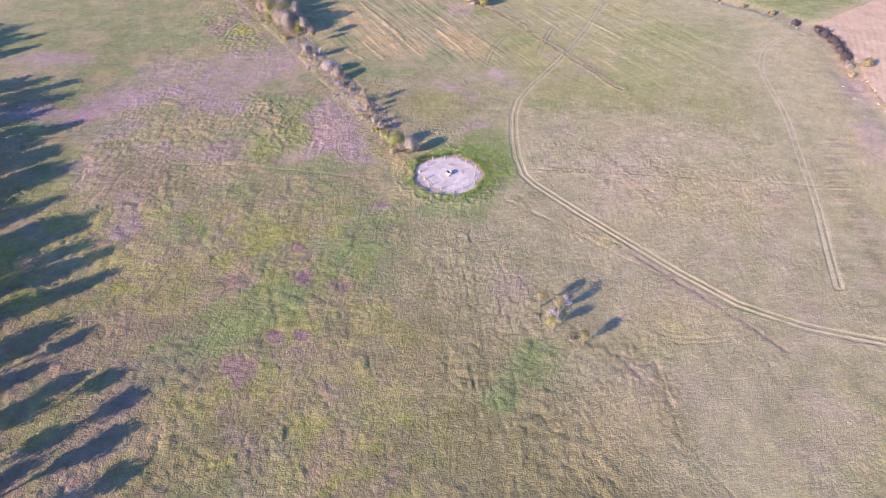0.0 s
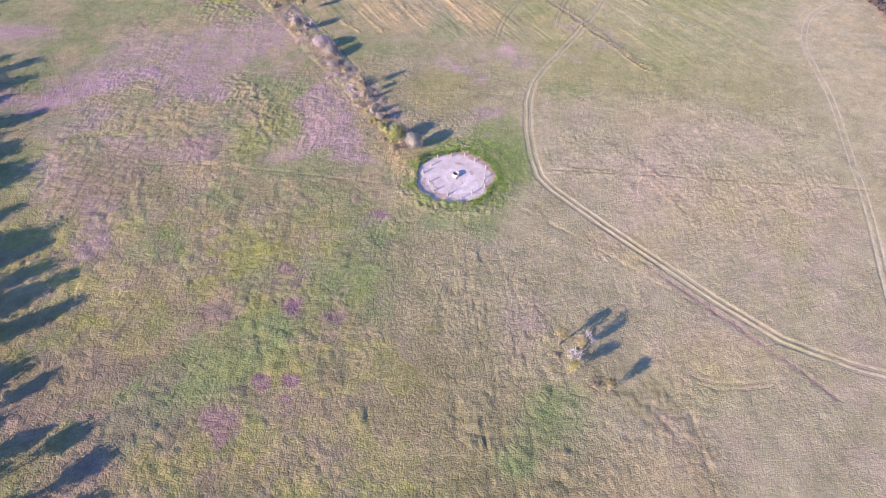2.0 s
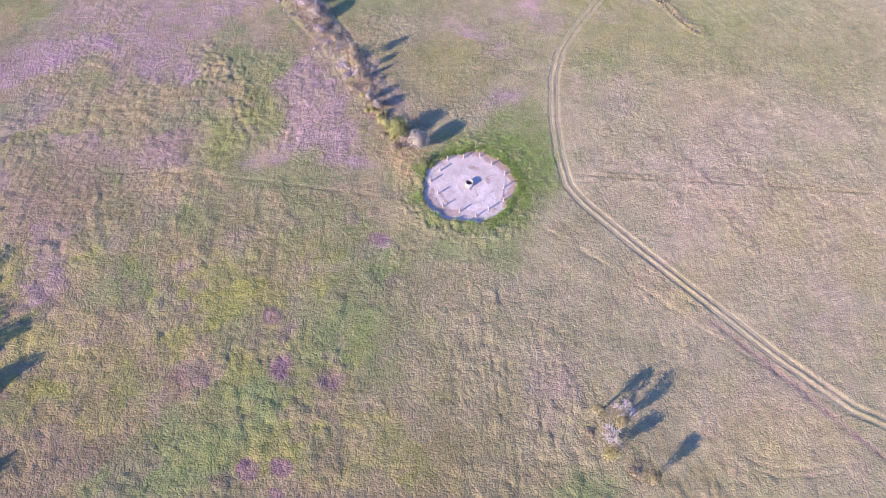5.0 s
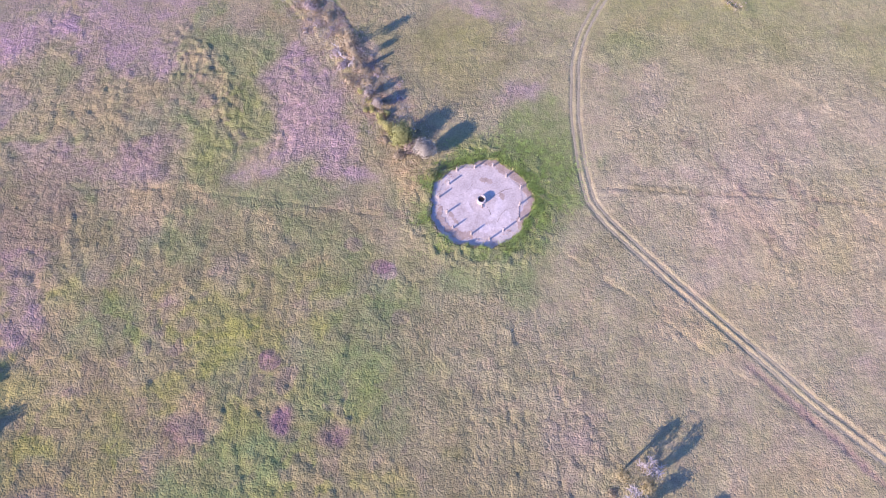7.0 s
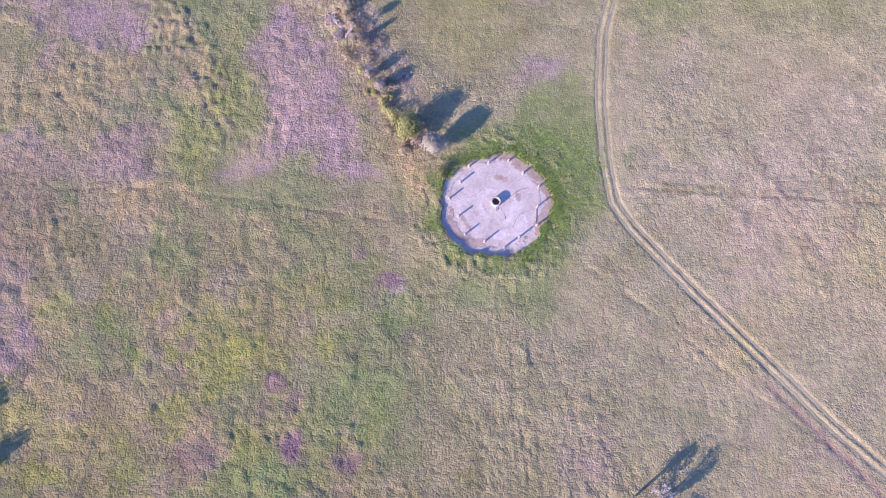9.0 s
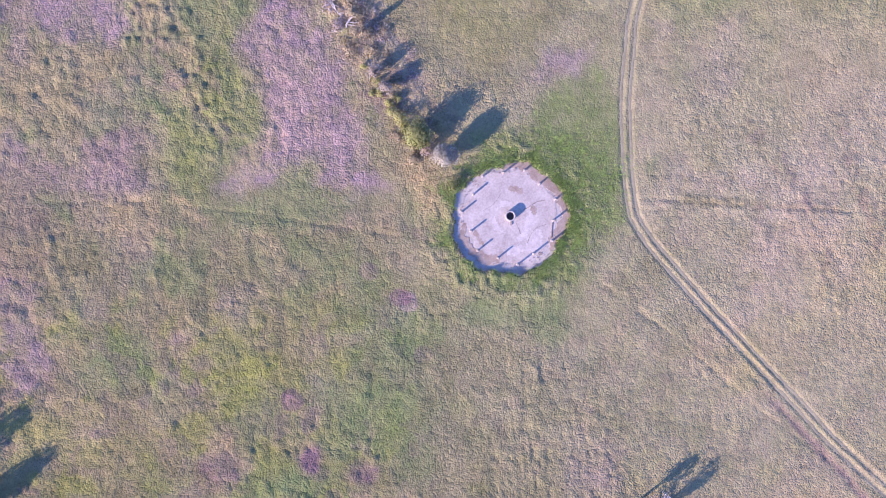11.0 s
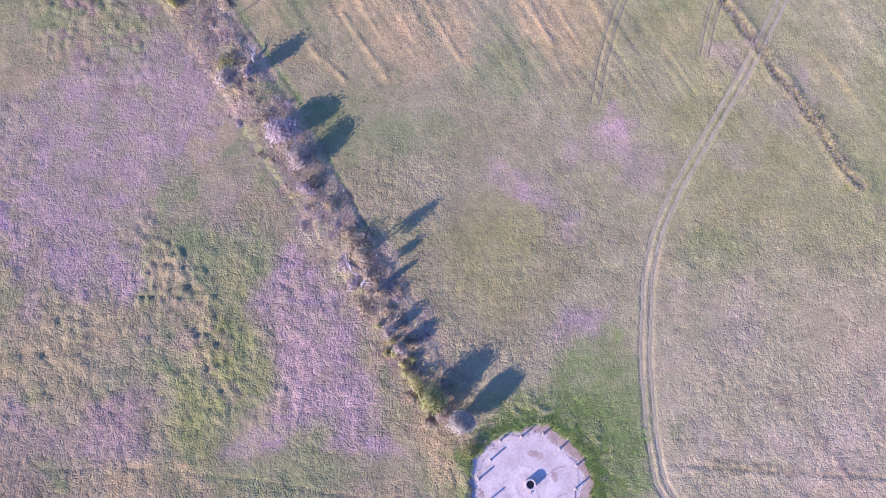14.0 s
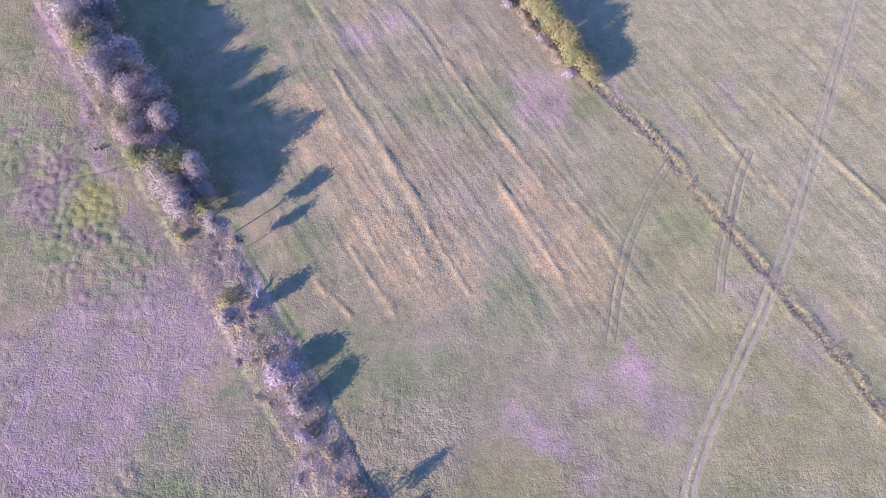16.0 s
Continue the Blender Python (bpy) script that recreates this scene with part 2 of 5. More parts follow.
def curve(points, gap=1.0):
    """Evenly spaced points along a smooth line through the given ones."""
    p = np.array(points, float)
    q = np.vstack([2 * p[0] - p[1], p, 2 * p[-1] - p[-2]])
    out = []
    for i in range(1, len(q) - 2):
        n = max(2, int(np.hypot(*(q[i + 1] - q[i])) / gap))
        for t in np.linspace(0, 1, n, endpoint=False):
            out.append(0.5 * (2 * q[i] + (q[i + 1] - q[i - 1]) * t + (2 * q[i - 1] - 5 * q[i] + 4 * q[i + 1] - q[i + 2]) * t * t + (3 * q[i] - q[i - 1] - 3 * q[i + 1] + q[i + 2]) * t ** 3))
    return np.array(out + [p[-1]])


# ---- the plan ----
PAD = (3.1, 154.0)
HEDGE = [(-8, 165.5), (-14, 172), (-19, 181), (-27, 194.5), (-36.5, 209.5), (-47, 226), (-57.5, 241.5), (-69, 259), (-83, 279.5), (-98, 302), (-125, 345), (-180, 430)]
DRAIN = [(2, 305), (12, 289), (20.5, 277.2), (27.5, 269), (33.4, 260.6), (38.6, 250.6), (43.7, 242), (47.8, 235), (53.2, 226), (59, 216.6), (62.6, 208.8), (66, 205.6)]
BROOK = [(95, 318), (133, 286), (147, 275), (155, 262), (159, 251), (158, 238), (156, 226), (153, 214), (151, 195), (155, 170), (170, 130)]
TRACKS = [
    [(130, 84), (104, 91), (86, 96.0), (72, 103.0), (60.5, 113.8), (48.6, 126.8), (38.4, 137.8), (28.6, 149.2), (25.4, 154.4), (24.3, 163), (24.2, 175), (25.3, 188), (27.7, 197.5), (32, 206), (37.5, 214.6), (45.4, 226.8), (54.5, 242.5), (62.9, 259.6), (70.3, 276), (80.6, 297), (95, 330)],
    [(148.3, 253), (135.8, 245), (127.9, 235), (122.2, 222.3), (120, 208.2), (118.5, 192.6), (115.3, 175.1), (111.8, 158.1), (107.6, 139.2), (102.5, 120.7), (99.5, 109)],
    [(17.4, 222), (20, 232.4), (23.2, 241.6), (28, 251), (33.6, 259), (35.5, 261.5)],
    [(49.9, 261), (46.2, 254), (42, 242.4), (40, 237), (38.4, 231.2)],
]
FURROWS = [
    [(28.4, 157.5), (43.7, 156.0), (71, 154.1), (112, 150)],
    [(-81, 158), (-60.7, 158), (-39.8, 155), (-13.4, 150.6)],
    [(18.1, 143.1), (33.3, 132), (47, 119.6), (60, 110)],
    [(48.2, 86), (49.1, 66.8), (55.4, 55.2)],
    [(2, 131), (3.6, 115.7), (5.4, 98.8), (7.5, 82.8), (9.2, 66.6), (9.7, 52)],
    [(8.3, 133), (9.4, 115.8), (10.1, 98.8), (10.7, 85.8), (12.5, 74.4), (14.6, 64.2), (15.6, 52)],
    [(5, 128), (7, 110), (9, 90), (11.5, 60)], [(11, 134), (16, 116), (20, 100)], [(-2, 126), (0.5, 102), (2.5, 80)], [(13.2, 126), (14.4, 110), (15.4, 95), (17, 78)], [(5.2, 118), (6.4, 98), (8.2, 76)],
]
FURROWS_EAST = [
    [(51.1, 92.4), (54.7, 91.3), (60.4, 91.2), (66.5, 92)], [(51.3, 93.6), (54.9, 92.6), (60.5, 92.4), (66.5, 93.2)],
    [(130.7, 180.5), (118.1, 147.2), (111.4, 123.1), (110.4, 110.7)],
    [(-151, 239.3), (-120, 246.5), (-75, 259.4)],
]
EDGE_WEST = [(-66, 257), (-58.1, 243.6), (-51.4, 232.5), (-46.9, 215.5), (-38.6, 204.3), (-33.7, 198.2), (-25.4, 185.7), (-17.4, 170.5)]
PLOUGHED_IN = [(45.5, 126.0), (51.5, 119.4), (56, 114.4), (61, 109.4), (65, 104.9), (69.5, 99.8), (73.5, 95.6), (78.5, 89.5)]
# rows of rank hummocks: line, reach, height
RANK = [([(31, 93), (40.0, 85.9), (46.5, 74.4), (49.3, 65.5)], 2.6, 0.26), ([(41.6, 91.5), (46.9, 82.9), (49.7, 77.8)], 2.0, 0.20), ([(-45, 60), (-33, 66.5), (-27, 59)], 4.5, 0.30), ([(-31, 69), (-22, 76)], 3.0, 0.22), ([(-62.5, 192.3), (-57.6, 184.2), (-53.2, 177.1), (-49.2, 170.9)], 2.6, 0.24),
        ([(-55.5, 189.2), (-50.5, 181.1), (-47.6, 174.0)], 2.2, 0.22), ([(-22, 153.5), (-13, 150.6)], 1.4, 0.25), ([(35, 157), (48, 155.9), (62, 154.9)], 0.9, 0.22), ([(70, 154.2), (92, 152)], 0.7, 0.18), ([(-42.5, 131.5), (-38, 128.5)], 0.9, 0.26),
        ([(46, 170), (52, 163), (58, 152), (61, 141)], 1.6, 0.14), ([(62, 172), (66, 160), (70, 148)], 1.5, 0.14), ([(128.5, 173.7), (119.2, 155.3), (117.2, 141.9), (116.1, 129.7), (113.0, 114.6)], 1.8, 0.42)]
EDGE = [(-52, 245.5), (-50, 242.5), (-46.4, 236.6), (-38.2, 224.7), (-30.4, 209.7), (-24.2, 197.9), (-21.4, 192.6)]
RIDGES = [((-35.1, 281.4), (-7.5, 231.7)), ((-10.9, 284.1), (7.7, 253.8)), ((39.2, 276.3), (51.3, 253.3)), ((56.8, 274.6), (73.8, 249.3)), ((67.1, 258.2), (74.4, 248.1)),
          ((51.8, 255.8), (55.8, 248.3)), ((-28.7, 271.4), (-14.7, 246.7)), ((-35.8, 234.3), (-29.2, 227.7)), ((-1.2, 255.2), (10.4, 233.7)), ((-29.8, 241.0), (-21.0, 227.6))]


def pad_radius(a):
    return 10.4 + 0.35 * np.sin(2 * a + 0.6) + 0.28 * np.sin(5 * a + 1.0) + 0.2 * np.sin(9 * a + 2.0) + 0.16 * np.sin(17 * a) + 0.12 * np.sin(31 * a + 1)


def macro(x, y):
    """The ground's height without tussocks: banks, ditches, the hollow of the pad."""
    x, y = np.asarray(x, float), np.asarray(y, float)
    h = 0.5 * (layers(x, y, 40.0, 3) - 0.5)
    wob = 1.4 * (layers(x, y, 5.0, 1) - 0.5)
    d, s = to_line(x, y, HEDGE)
    near = step(np.hypot(x - PAD[0], y - PAD[1]), 11.5, 15)
    h = h + near * 0.22 * (1 - np.where(s < 0, step(d + wob, 3.0, 4.6), step(d + 1.5 * wob, 1.0, 5.5)))
    d, s = to_line(x, y, DRAIN)
    h = h - (0.03 + 0.22 * field(x, y, 3.0, 5)) * np.exp(-((d + 1.1 * wob) / 0.5) ** 2) + 0.2 * field(x, y, 2.2, 4) * np.exp(-((d - 1.2 + 1.3 * wob) / 0.6) ** 2)
    d, s = to_line(x, y, BROOK)
    h = h - 1.6 * np.exp(-((d + wob) / 3.0) ** 2)
    d, s = to_line(x, y, EDGE)
    h = h - (0.05 + 0.20 * step(field(x, y, 7.0, 2), 0.3, 0.7)) * np.exp(-((d + 0.4 * wob) / 0.38) ** 2)
    d, s = to_line(x, y, EDGE_WEST)
    h = h - (0.02 + 0.10 * field(x, y, 6.0, 4)) * np.exp(-((d + 0.7 * wob) / 0.5) ** 2)
    d, s = to_line(x, y, PLOUGHED_IN)
    h = h - (0.04 + 0.14 * field(x, y, 5.0, 2)) * np.exp(-((d + 0.4 * wob) / 0.55) ** 2)
    for line, reach, high in RANK:
        d, s = to_line(x, y, line)
        near = d < 2.5 * reach
        if near.any():
            h[near] += high * (domes(x[near], y[near], 1.35, 1) - 0.15) * np.exp(-((d[near] + 1.2 * wob[near]) / reach) ** 2)
    for k, f in enumerate(FURROWS_EAST + FURROWS):
        d, s = to_line(x, y, f)
        h = h - (0.03 + (0.17 if k < 8 else 0.11) * field(x, y, 4.0, 5)) * np.exp(-((d + 0.6 * wob) / 0.35) ** 2)
    for a, b in RIDGES:
        d, s = to_line(x, y, [a, b])
        h = h + (1.0 if a[0] < 20 else 0.6) * (0.08 + 0.24 * field(x, y, 2.5, 4)) * np.exp(-((d + 0.8 * wob) / 0.6) ** 2)
    for t in TRACKS[:2]:
        h = h - 0.04 * np.exp(-((to_line(x, y, t)[0] - 0.8) / 0.34) ** 2)
    c, s = math.cos(radians(-59)), math.sin(radians(-59))
    h = h + (0.20 + 0.22 * step(x, -52, -38) * (1 - step(x + 0.6 * (y - 230), 22, 40))) * (layers((x * c + y * s) / 9.0, y * c - x * s, 1.9, 1) - 0.5) * step(y + 0.25 * x, 215, 240) * step(x, -52, -40)
    r, a = np.hypot(x - PAD[0], y - PAD[1]), np.arctan2(y - PAD[1], x - PAD[0])
    e = r - pad_radius(a)
    far = step(r, 16, 26)
    sw = np.clip(np.cos(a - 4.25), 0, 1)
    h = h * far + (1 - far) * (0.05 + 0.04 * sw + (0.04 + 0.22 * sw) * np.exp(-((e - 0.55) / 0.65) ** 2))
    return np.where(e < -0.25, -0.55, h)


# ---- growth over the meadow: where each hue stands ----
PATCHES = []


def patch(hue, x, y, rx, ry, turn, much):
    PATCHES.append((hue, x, y, rx, ry, turn, much))


ZONES = []


def zone(hue, much, soft, *outline):
    ZONES.append((hue, much, soft, outline))


patch("mauve", -33.8, 111.2, 3.4, 2.5, 89, 1.3)
patch("mauve", -47, 111, 2.9, 2.3, -0, 0.5)
patch("mauve", -37, 122, 1.8, 1.4, 89, 0.8)
patch("purple", -16, 139, 1.8, 1.6, 89, 0.8)
patch("purple", -107, 198, 16.7, 8.4, 16, 0.8)
patch("purple", -147, 225, 17.2, 6.4, -3, 0.8)
patch("purple", 17, 108, 9.0, 6.2, 81, 0.28)
patch("purple", 98, 139, 11.9, 7.1, 53, 0.22)
patch("purple", -135, 187, 15.4, 7.1, -7, 0.8)
patch("mauve", -43, 84, 4.6, 3.7, -32, 1.0)
patch("mauve", -51.5, 81, 6.8, 4.5, -65, 0.45)
patch("mauve", -33.6, 118, 2.0, 1.4, 80, 0.4)
patch("mauve", -36.5, 92.6, 1.75, 1.5, -55, 1.0)
patch("mauve", -31, 92.9, 1.6, 1.35, -28, 1.0)
patch("mauve", -31.4, 88.2, 1.2, 0.95, -22, 0.9)
patch("mauve", -36.1, 121.3, 1.5, 1.2, 20, 0.8)
patch("mauve", -17.1, 139.9, 1.6, 1.5, 0, 0.8)
patch("mauve", -22.3, 144.6, 1.5, 1.4, 0, 0.5)
patch("mauve", -12.8, 129.6, 1.6, 1.3, 0, 0.45)
patch("mauve", -64.8, 92.2, 3.5, 2.2, 10, 0.5)
patch("mauve", -24.2, 108.5, 3.8, 2.8, -5, 0.9)
patch("green", -28, 114, 9.2, 6.2, -1, 0.8)
patch("green", -23, 143, 6.1, 4.1, -1, 0.8)
patch("green", -18, 123, 8.2, 6.2, -1, 0.8)
patch("green", 17, 170, 11.1, 7.1, 90, 0.8)
patch("green", 9, 137, 6.1, 5.1, -1, 0.8)
patch("green", -1, 137, 7.1, 4.1, -1, 0.8)
patch("green", -48, 93, 24.3, 7.2, 28, 0.9)
patch("green", -22, 118, 16.1, 13.0, -11, 0.9)
patch("green", 21, 86, 7.4, 6.6, 53, 0.9)
patch("green", 13, 76, 4.8, 4.2, 14, 0.9)
patch("green", -18, 131, 12.3, 9.7, -6, 0.9)
patch("green", -67, 128, 9.3, 5.7, -10, 0.9)
patch("green", -38, 106, 12.4, 7.6, -6, 0.9)
patch("green", -88, 244, 9.9, 7.1, -10, 0.6)
patch("green", -31, 218, 12.4, 6.5, -2, 0.6)
patch("green", 1, 229, 10.3, 9.5, 80, 0.6)
patch("green", 39, 193, 9.0, 6.9, 8, 0.6)
patch("green", -94, 259, 16.8, 9.7, -70, 0.4)
patch("green", -21, 218, 15.9, 6.1, -1, 0.6)
patch("green", 33, 245, 13.2, 7.3, 3, 0.6)
patch("green", 1, 273, 39.5, 7.3, 1, 0.6)
patch("green", 99, 252, 35.6, 10.9, 3, 0.6)
patch("green", -126, 264, 47.6, 7.0, 1, 0.4)
patch("lime", -79, 252, 5.9, 5.2, -45, 1.0)
patch("lime", -40, 129, 8.2, 4.1, -1, 0.6)
patch("lime", -45, 124, 7.1, 2.6, -1, 0.6)
patch("lime", -81, 118, 10.2, 4.1, -1, 0.6)
patch("lime", -69, 113, 11.2, 5.1, -1, 0.6)
patch("lime", -74, 134, 7.1, 3.1, -1, 0.6)
patch("lime", -56, 131, 6.1, 2.0, -1, 0.6)
patch("olive", -1, 193.5, 13.2, 12.2, 85, 0.38)
patch("lime", 2, 198, 7.0, 5.0, -30, 0.35)
patch("straw", -41, 274, 9.3, 4.3, -51, 0.8)
patch("straw", 49, 200, 5.7, 2.7, 3, 0.35)
patch("straw", 39, 201, 5.1, 4.2, 36, 0.35)
patch("straw", -77, 174, 9.1, 7.1, 0, 0.28)
patch("straw", -74, 118, 16.3, 11.3, -0, 0.28)
patch("straw", -63, 154, 15.2, 4.1, -1, 0.28)
patch("straw", 58, 150, 16.3, 6.1, -1, 0.28)
patch("straw", 59, 178, 14.3, 10.1, -1, 0.28)
patch("straw", 44, 130, 12.3, 8.2, -1, 0.28)
patch("straw", 170, 254, 40.3, 14.7, 60, 0.33)
patch("straw", 140, 199, 19.1, 10.3, 52, 0.33)
patch("straw", 136, 171, 23.2, 6.5, 61, 0.33)
patch("straw", 77, 144, 33.5, 16.3, 7, 0.33)
patch("straw", 57, 99, 16.7, 10.7, 13, 0.33)
patch("straw", 37, 69, 14.2, 10.5, 17, 0.33)
patch("straw", -9, 84, 14.8, 12.8, -7, 0.12)
patch("straw", -23, 258, 19.0, 17.2, -11, 0.33)
patch("pink", 150, 203, 13, 7, 70, 0.35)
patch("lime", -1, 193.5, 13.2, 12.2, 85, 0.26)
patch("green", -84, 262, 14, 9, -60, 0.5)
patch("mauve", -66, 70, 14, 8, 60, 0.5)
patch("mauve", -80, 84, 12, 7, 60, 0.4)
zone("purple", 0.75, 2.6, (-40, 198), (-36, 198), (-33, 191), (-29, 187), (-26, 180), (-24, 170), (-22, 163), (-18, 159), (-24, 158), (-32, 161), (-33, 166), (-36, 166), (-40, 161), (-46, 159), (-49, 160), (-43, 164), (-41, 168), (-40, 173), (-42, 179), (-46, 186), (-42, 190))
zone("pink", 0.45, 2, (-40, 184), (-31, 181), (-30, 174), (-32, 168), (-38, 168), (-40, 175))
zone("green", 0.75, 2.6, (-49, 198), (-41, 198), (-42, 190), (-46, 186), (-42, 179), (-40, 173), (-42, 168), (-46, 164), (-52, 159), (-58, 160), (-62, 162), (-63, 169), (-66, 173), (-70, 176), (-68, 178), (-61, 178), (-57, 175), (-52, 177), (-52, 184), (-48, 189))
zone("green", 0.6, 2.6, (-36, 166), (-32, 166), (-32, 161), (-24, 158), (-30, 153), (-49, 153), (-49, 157), (-40, 160))
zone("straw", 0.36, 2.6, (-63, 197), (-59, 194), (-52, 184), (-52, 181), (-58, 184), (-63, 188), (-66, 192))
zone("green", 0.5, 2.6, (-68, 196), (-64, 197), (-62, 187), (-57, 182), (-59, 177), (-63, 181), (-67, 186))
zone("straw", 0.3, 3.9, (-86, 185), (-68, 185), (-64, 180), (-70, 175), (-72, 169), (-78, 166), (-86, 170), (-90, 172), (-90, 183))
zone("purple", 0.75, 3.9, (-91, 199), (-69, 198), (-67, 191), (-70, 186), (-78, 188), (-84, 192), (-91, 196))
zone("purple", 0.6, 2.6, (-87, 168), (-78, 165), (-72, 168), (-67, 171), (-61, 169), (-63, 165), (-60, 160), (-69, 159), (-83, 163), (-87, 164))
zone("green", 0.42, 3.0, (66.7, 201.2), (87, 209.6), (108.9, 219.4), (131.7, 252.8), (130, 275.5), (75.2, 251.6), (62.2, 209.2))
zone("pink", 0.7, 2.5, (150.5, 217), (170, 224), (158, 200), (146.5, 199.8))
zone("pink", 0.6, 2.5, (137.3, 181.5), (153.7, 191.3), (134, 153), (134.6, 167.4))
zone("straw", 0.6, 2.0, (-69.2, 159), (-55, 158.4), (-52, 153.8), (-68.3, 152.9))
zone("straw", 0.8, 2.2, (-47, 280), (-38.5, 278.5), (-30.7, 263.2), (-21.4, 254.1), (-27.9, 250.5), (-37, 254.3), (-47.2, 269.5))
zone("straw", 0.8, 2.2, (-32.5, 253), (-22.4, 249.2), (-13.7, 237.3), (-10.7, 229.6), (-16.9, 227.5), (-25.3, 234.1), (-33, 242.2))
zone("straw", 0.9, 2.2, (-1.2, 255.1), (7.6, 253.8), (17.9, 245.1), (22.3, 236.9), (19.6, 231.4), (10.3, 232.6), (2.4, 240.6))
zone("pink", 0.5, 2.5, (3, 281), (16, 281), (15.5, 268), (3, 268))
zone("green", 0.9, 3, (131, 288), (150, 265), (158, 265), (190, 288), (215, 330), (140, 330))
zone("purple", 0.95, 2.5, (-125, 178), (-122, 192), (-108, 199), (-93, 207), (-88, 199), (-102, 193), (-116, 182))
zone("mauve", 0.32, 3, (-102, 163), (-82, 164), (-62, 173), (-60, 163), (-81, 159), (-78, 142), (-91, 140), (-98, 150))
zone("straw", 0.9, 2, (4, 243), (21, 243), (20, 233), (15, 228), (12, 227), (8, 232), (5, 238))
zone("straw", 0.8, 2, (-10, 243), (-6, 243), (-5, 230), (-8, 232), (-11, 236))
zone("pink", 0.62, 2.1, (20, 220), (24, 221), (26, 217), (23, 213), (19, 214), (17, 217))
zone("purple", 0.37, 3.5, (10, 218), (20, 220), (26, 217), (30, 216), (31, 209), (26, 204), (18, 210), (12, 213))
zone("pink", 0.43, 2.1, (-3, 212), (0, 212), (4, 208), (3, 206), (-3, 209))
zone("purple", 0.5, 2.1, (3, 209), (9, 208), (9, 203), (6, 202), (3, 206))
zone("purple", 0.5, 2.1, (10, 201), (13, 201), (14, 196), (12, 195), (10, 196))
zone("purple", 0.43, 2.1, (55, 231), (57, 230), (58, 223), (56, 223))
zone("purple", 0.31, 2.8, (46, 223), (53, 224), (55, 217), (48, 218))
zone("purple", 0.28, 2.8, (41, 215), (47, 215), (46, 210), (42, 210))
zone("pink", 0.37, 2.1, (40, 233), (46, 234), (47, 228), (42, 227))
zone("straw", 0.38, 2, (45, 201), (50, 203), (52, 200), (47, 197))
zone("lime", 0.6, 1, (61.7, 207.9), (65.1, 207.1), (64.0, 203.6), (61.3, 204.3))
zone("purple", 0.55, 2, (10, 183), (17, 185), (18, 182), (16, 178), (6, 177), (9, 180))
zone("purple", 0.24, 2.4, (35.1, 180.2), (43.1, 186.8), (47.3, 188.1), (46.8, 182.7), (43.6, 176.8), (44.0, 174.1), (39.3, 174.2))
zone("purple", 0.22, 2, (28.2, 188.4), (33.0, 188.3), (32.1, 185.6), (28.7, 185.7))
zone("mauve", 0.25, 2, (34.9, 186.9), (39.0, 186.9), (38.1, 183.5), (34.7, 183.5))
zone("green", 0.7, 1.5, (27.3, 164.6), (30.0, 164.6), (29.0, 160.8), (27.1, 161.4))
zone("green", 0.95, 2.5, (12, 178), (21, 181), (23, 174), (24, 158), (24, 152), (14, 152), (14, 157), (10, 163), (8, 168), (9, 175))
zone("bare", 0.35, 5, (47, 184), (68, 193), (63, 152), (27, 152), (31, 168), (44, 173))
zone("straw", 0.85, 2.6, (-48, 280), (-41, 278), (-35, 268), (-24, 255), (-20, 241), (-34, 241), (-27, 248), (-32, 259), (-40, 262), (-47, 268))
zone("green", 0.8, 1.5, (-83.8, 250.3), (-77.9, 256.5), (-73.6, 253.1), (-73.5, 248.1), (-83.6, 247.5))
zone("purple", 0.8, 2, (-102, 302), (-95, 296), (-84, 272), (-79, 261), (-70, 246), (-65, 241), (-72, 241), (-81, 258), (-91, 281), (-102, 296))
zone("pink", 0.8, 2, (-25, 298), (-19, 297), (-19, 293), (-22, 292))
zone("purple", 0.6, 2, (-34, 295), (-26, 292), (-28, 286), (-33, 288))
zone("purple", 0.5, 2, (-94, 256), (-86, 257), (-84, 252), (-92, 249))
zone("pink", 0.43, 2.1, (4, 283), (7, 281), (6, 278), (4, 279))
zone("pink", 0.43, 2.8, (4, 273), (14, 272), (15, 268), (5, 268))
zone("purple", 0.25, 4.2, (3, 277), (16, 275), (15, 263), (3, 268))
zone("pink", 0.62, 2.1, (23, 279), (26, 280), (27, 274), (23, 275))
zone("purple", 0.43, 2.8, (29, 279), (33, 278), (31, 272), (28, 274))
zone("purple", 0.37, 2.8, (33, 271), (37, 268), (41, 262), (34, 262))
zone("purple", 0.37, 3.5, (45, 276), (50, 279), (50, 272), (46, 272))
zone("straw", 0.68, 2, (-12, 255), (-8, 248), (-6, 241), (-12, 241))
zone("straw", 0.6, 2, (0, 256), (7, 254), (18, 241), (7, 241))
zone("purple", 0.65, 2, (-92, 144), (-80, 144), (-82, 141), (-84, 136), (-80, 130), (-81, 126), (-86, 123))
zone("lime", 0.8, 1.5, (-58.9, 130.1), (-50.0, 127.8), (-39.4, 129.2), (-33.6, 127.7), (-38.8, 124.1), (-47.5, 125.6), (-56.1, 126.4))
zone("bare", 0.2, 4, (-16, 113), (-5, 125), (-5, 98), (-33, 99), (-25, 104), (-17, 109))
zone("green", 0.9, 2.5, (-55, 99), (-53, 103), (-45, 107), (-40, 109), (-33, 106), (-29, 104), (-34, 99))
zone("green", 0.6, 2, (-28, 121), (-16, 119), (-19, 113), (-23, 111), (-27, 114))
zone("green", 0.6, 2, (-74, 134), (-68, 136), (-65, 128), (-71, 129))
zone("mauve", 0.6, 2, (-54, 110), (-46, 113), (-44, 109), (-47, 105), (-53, 106))
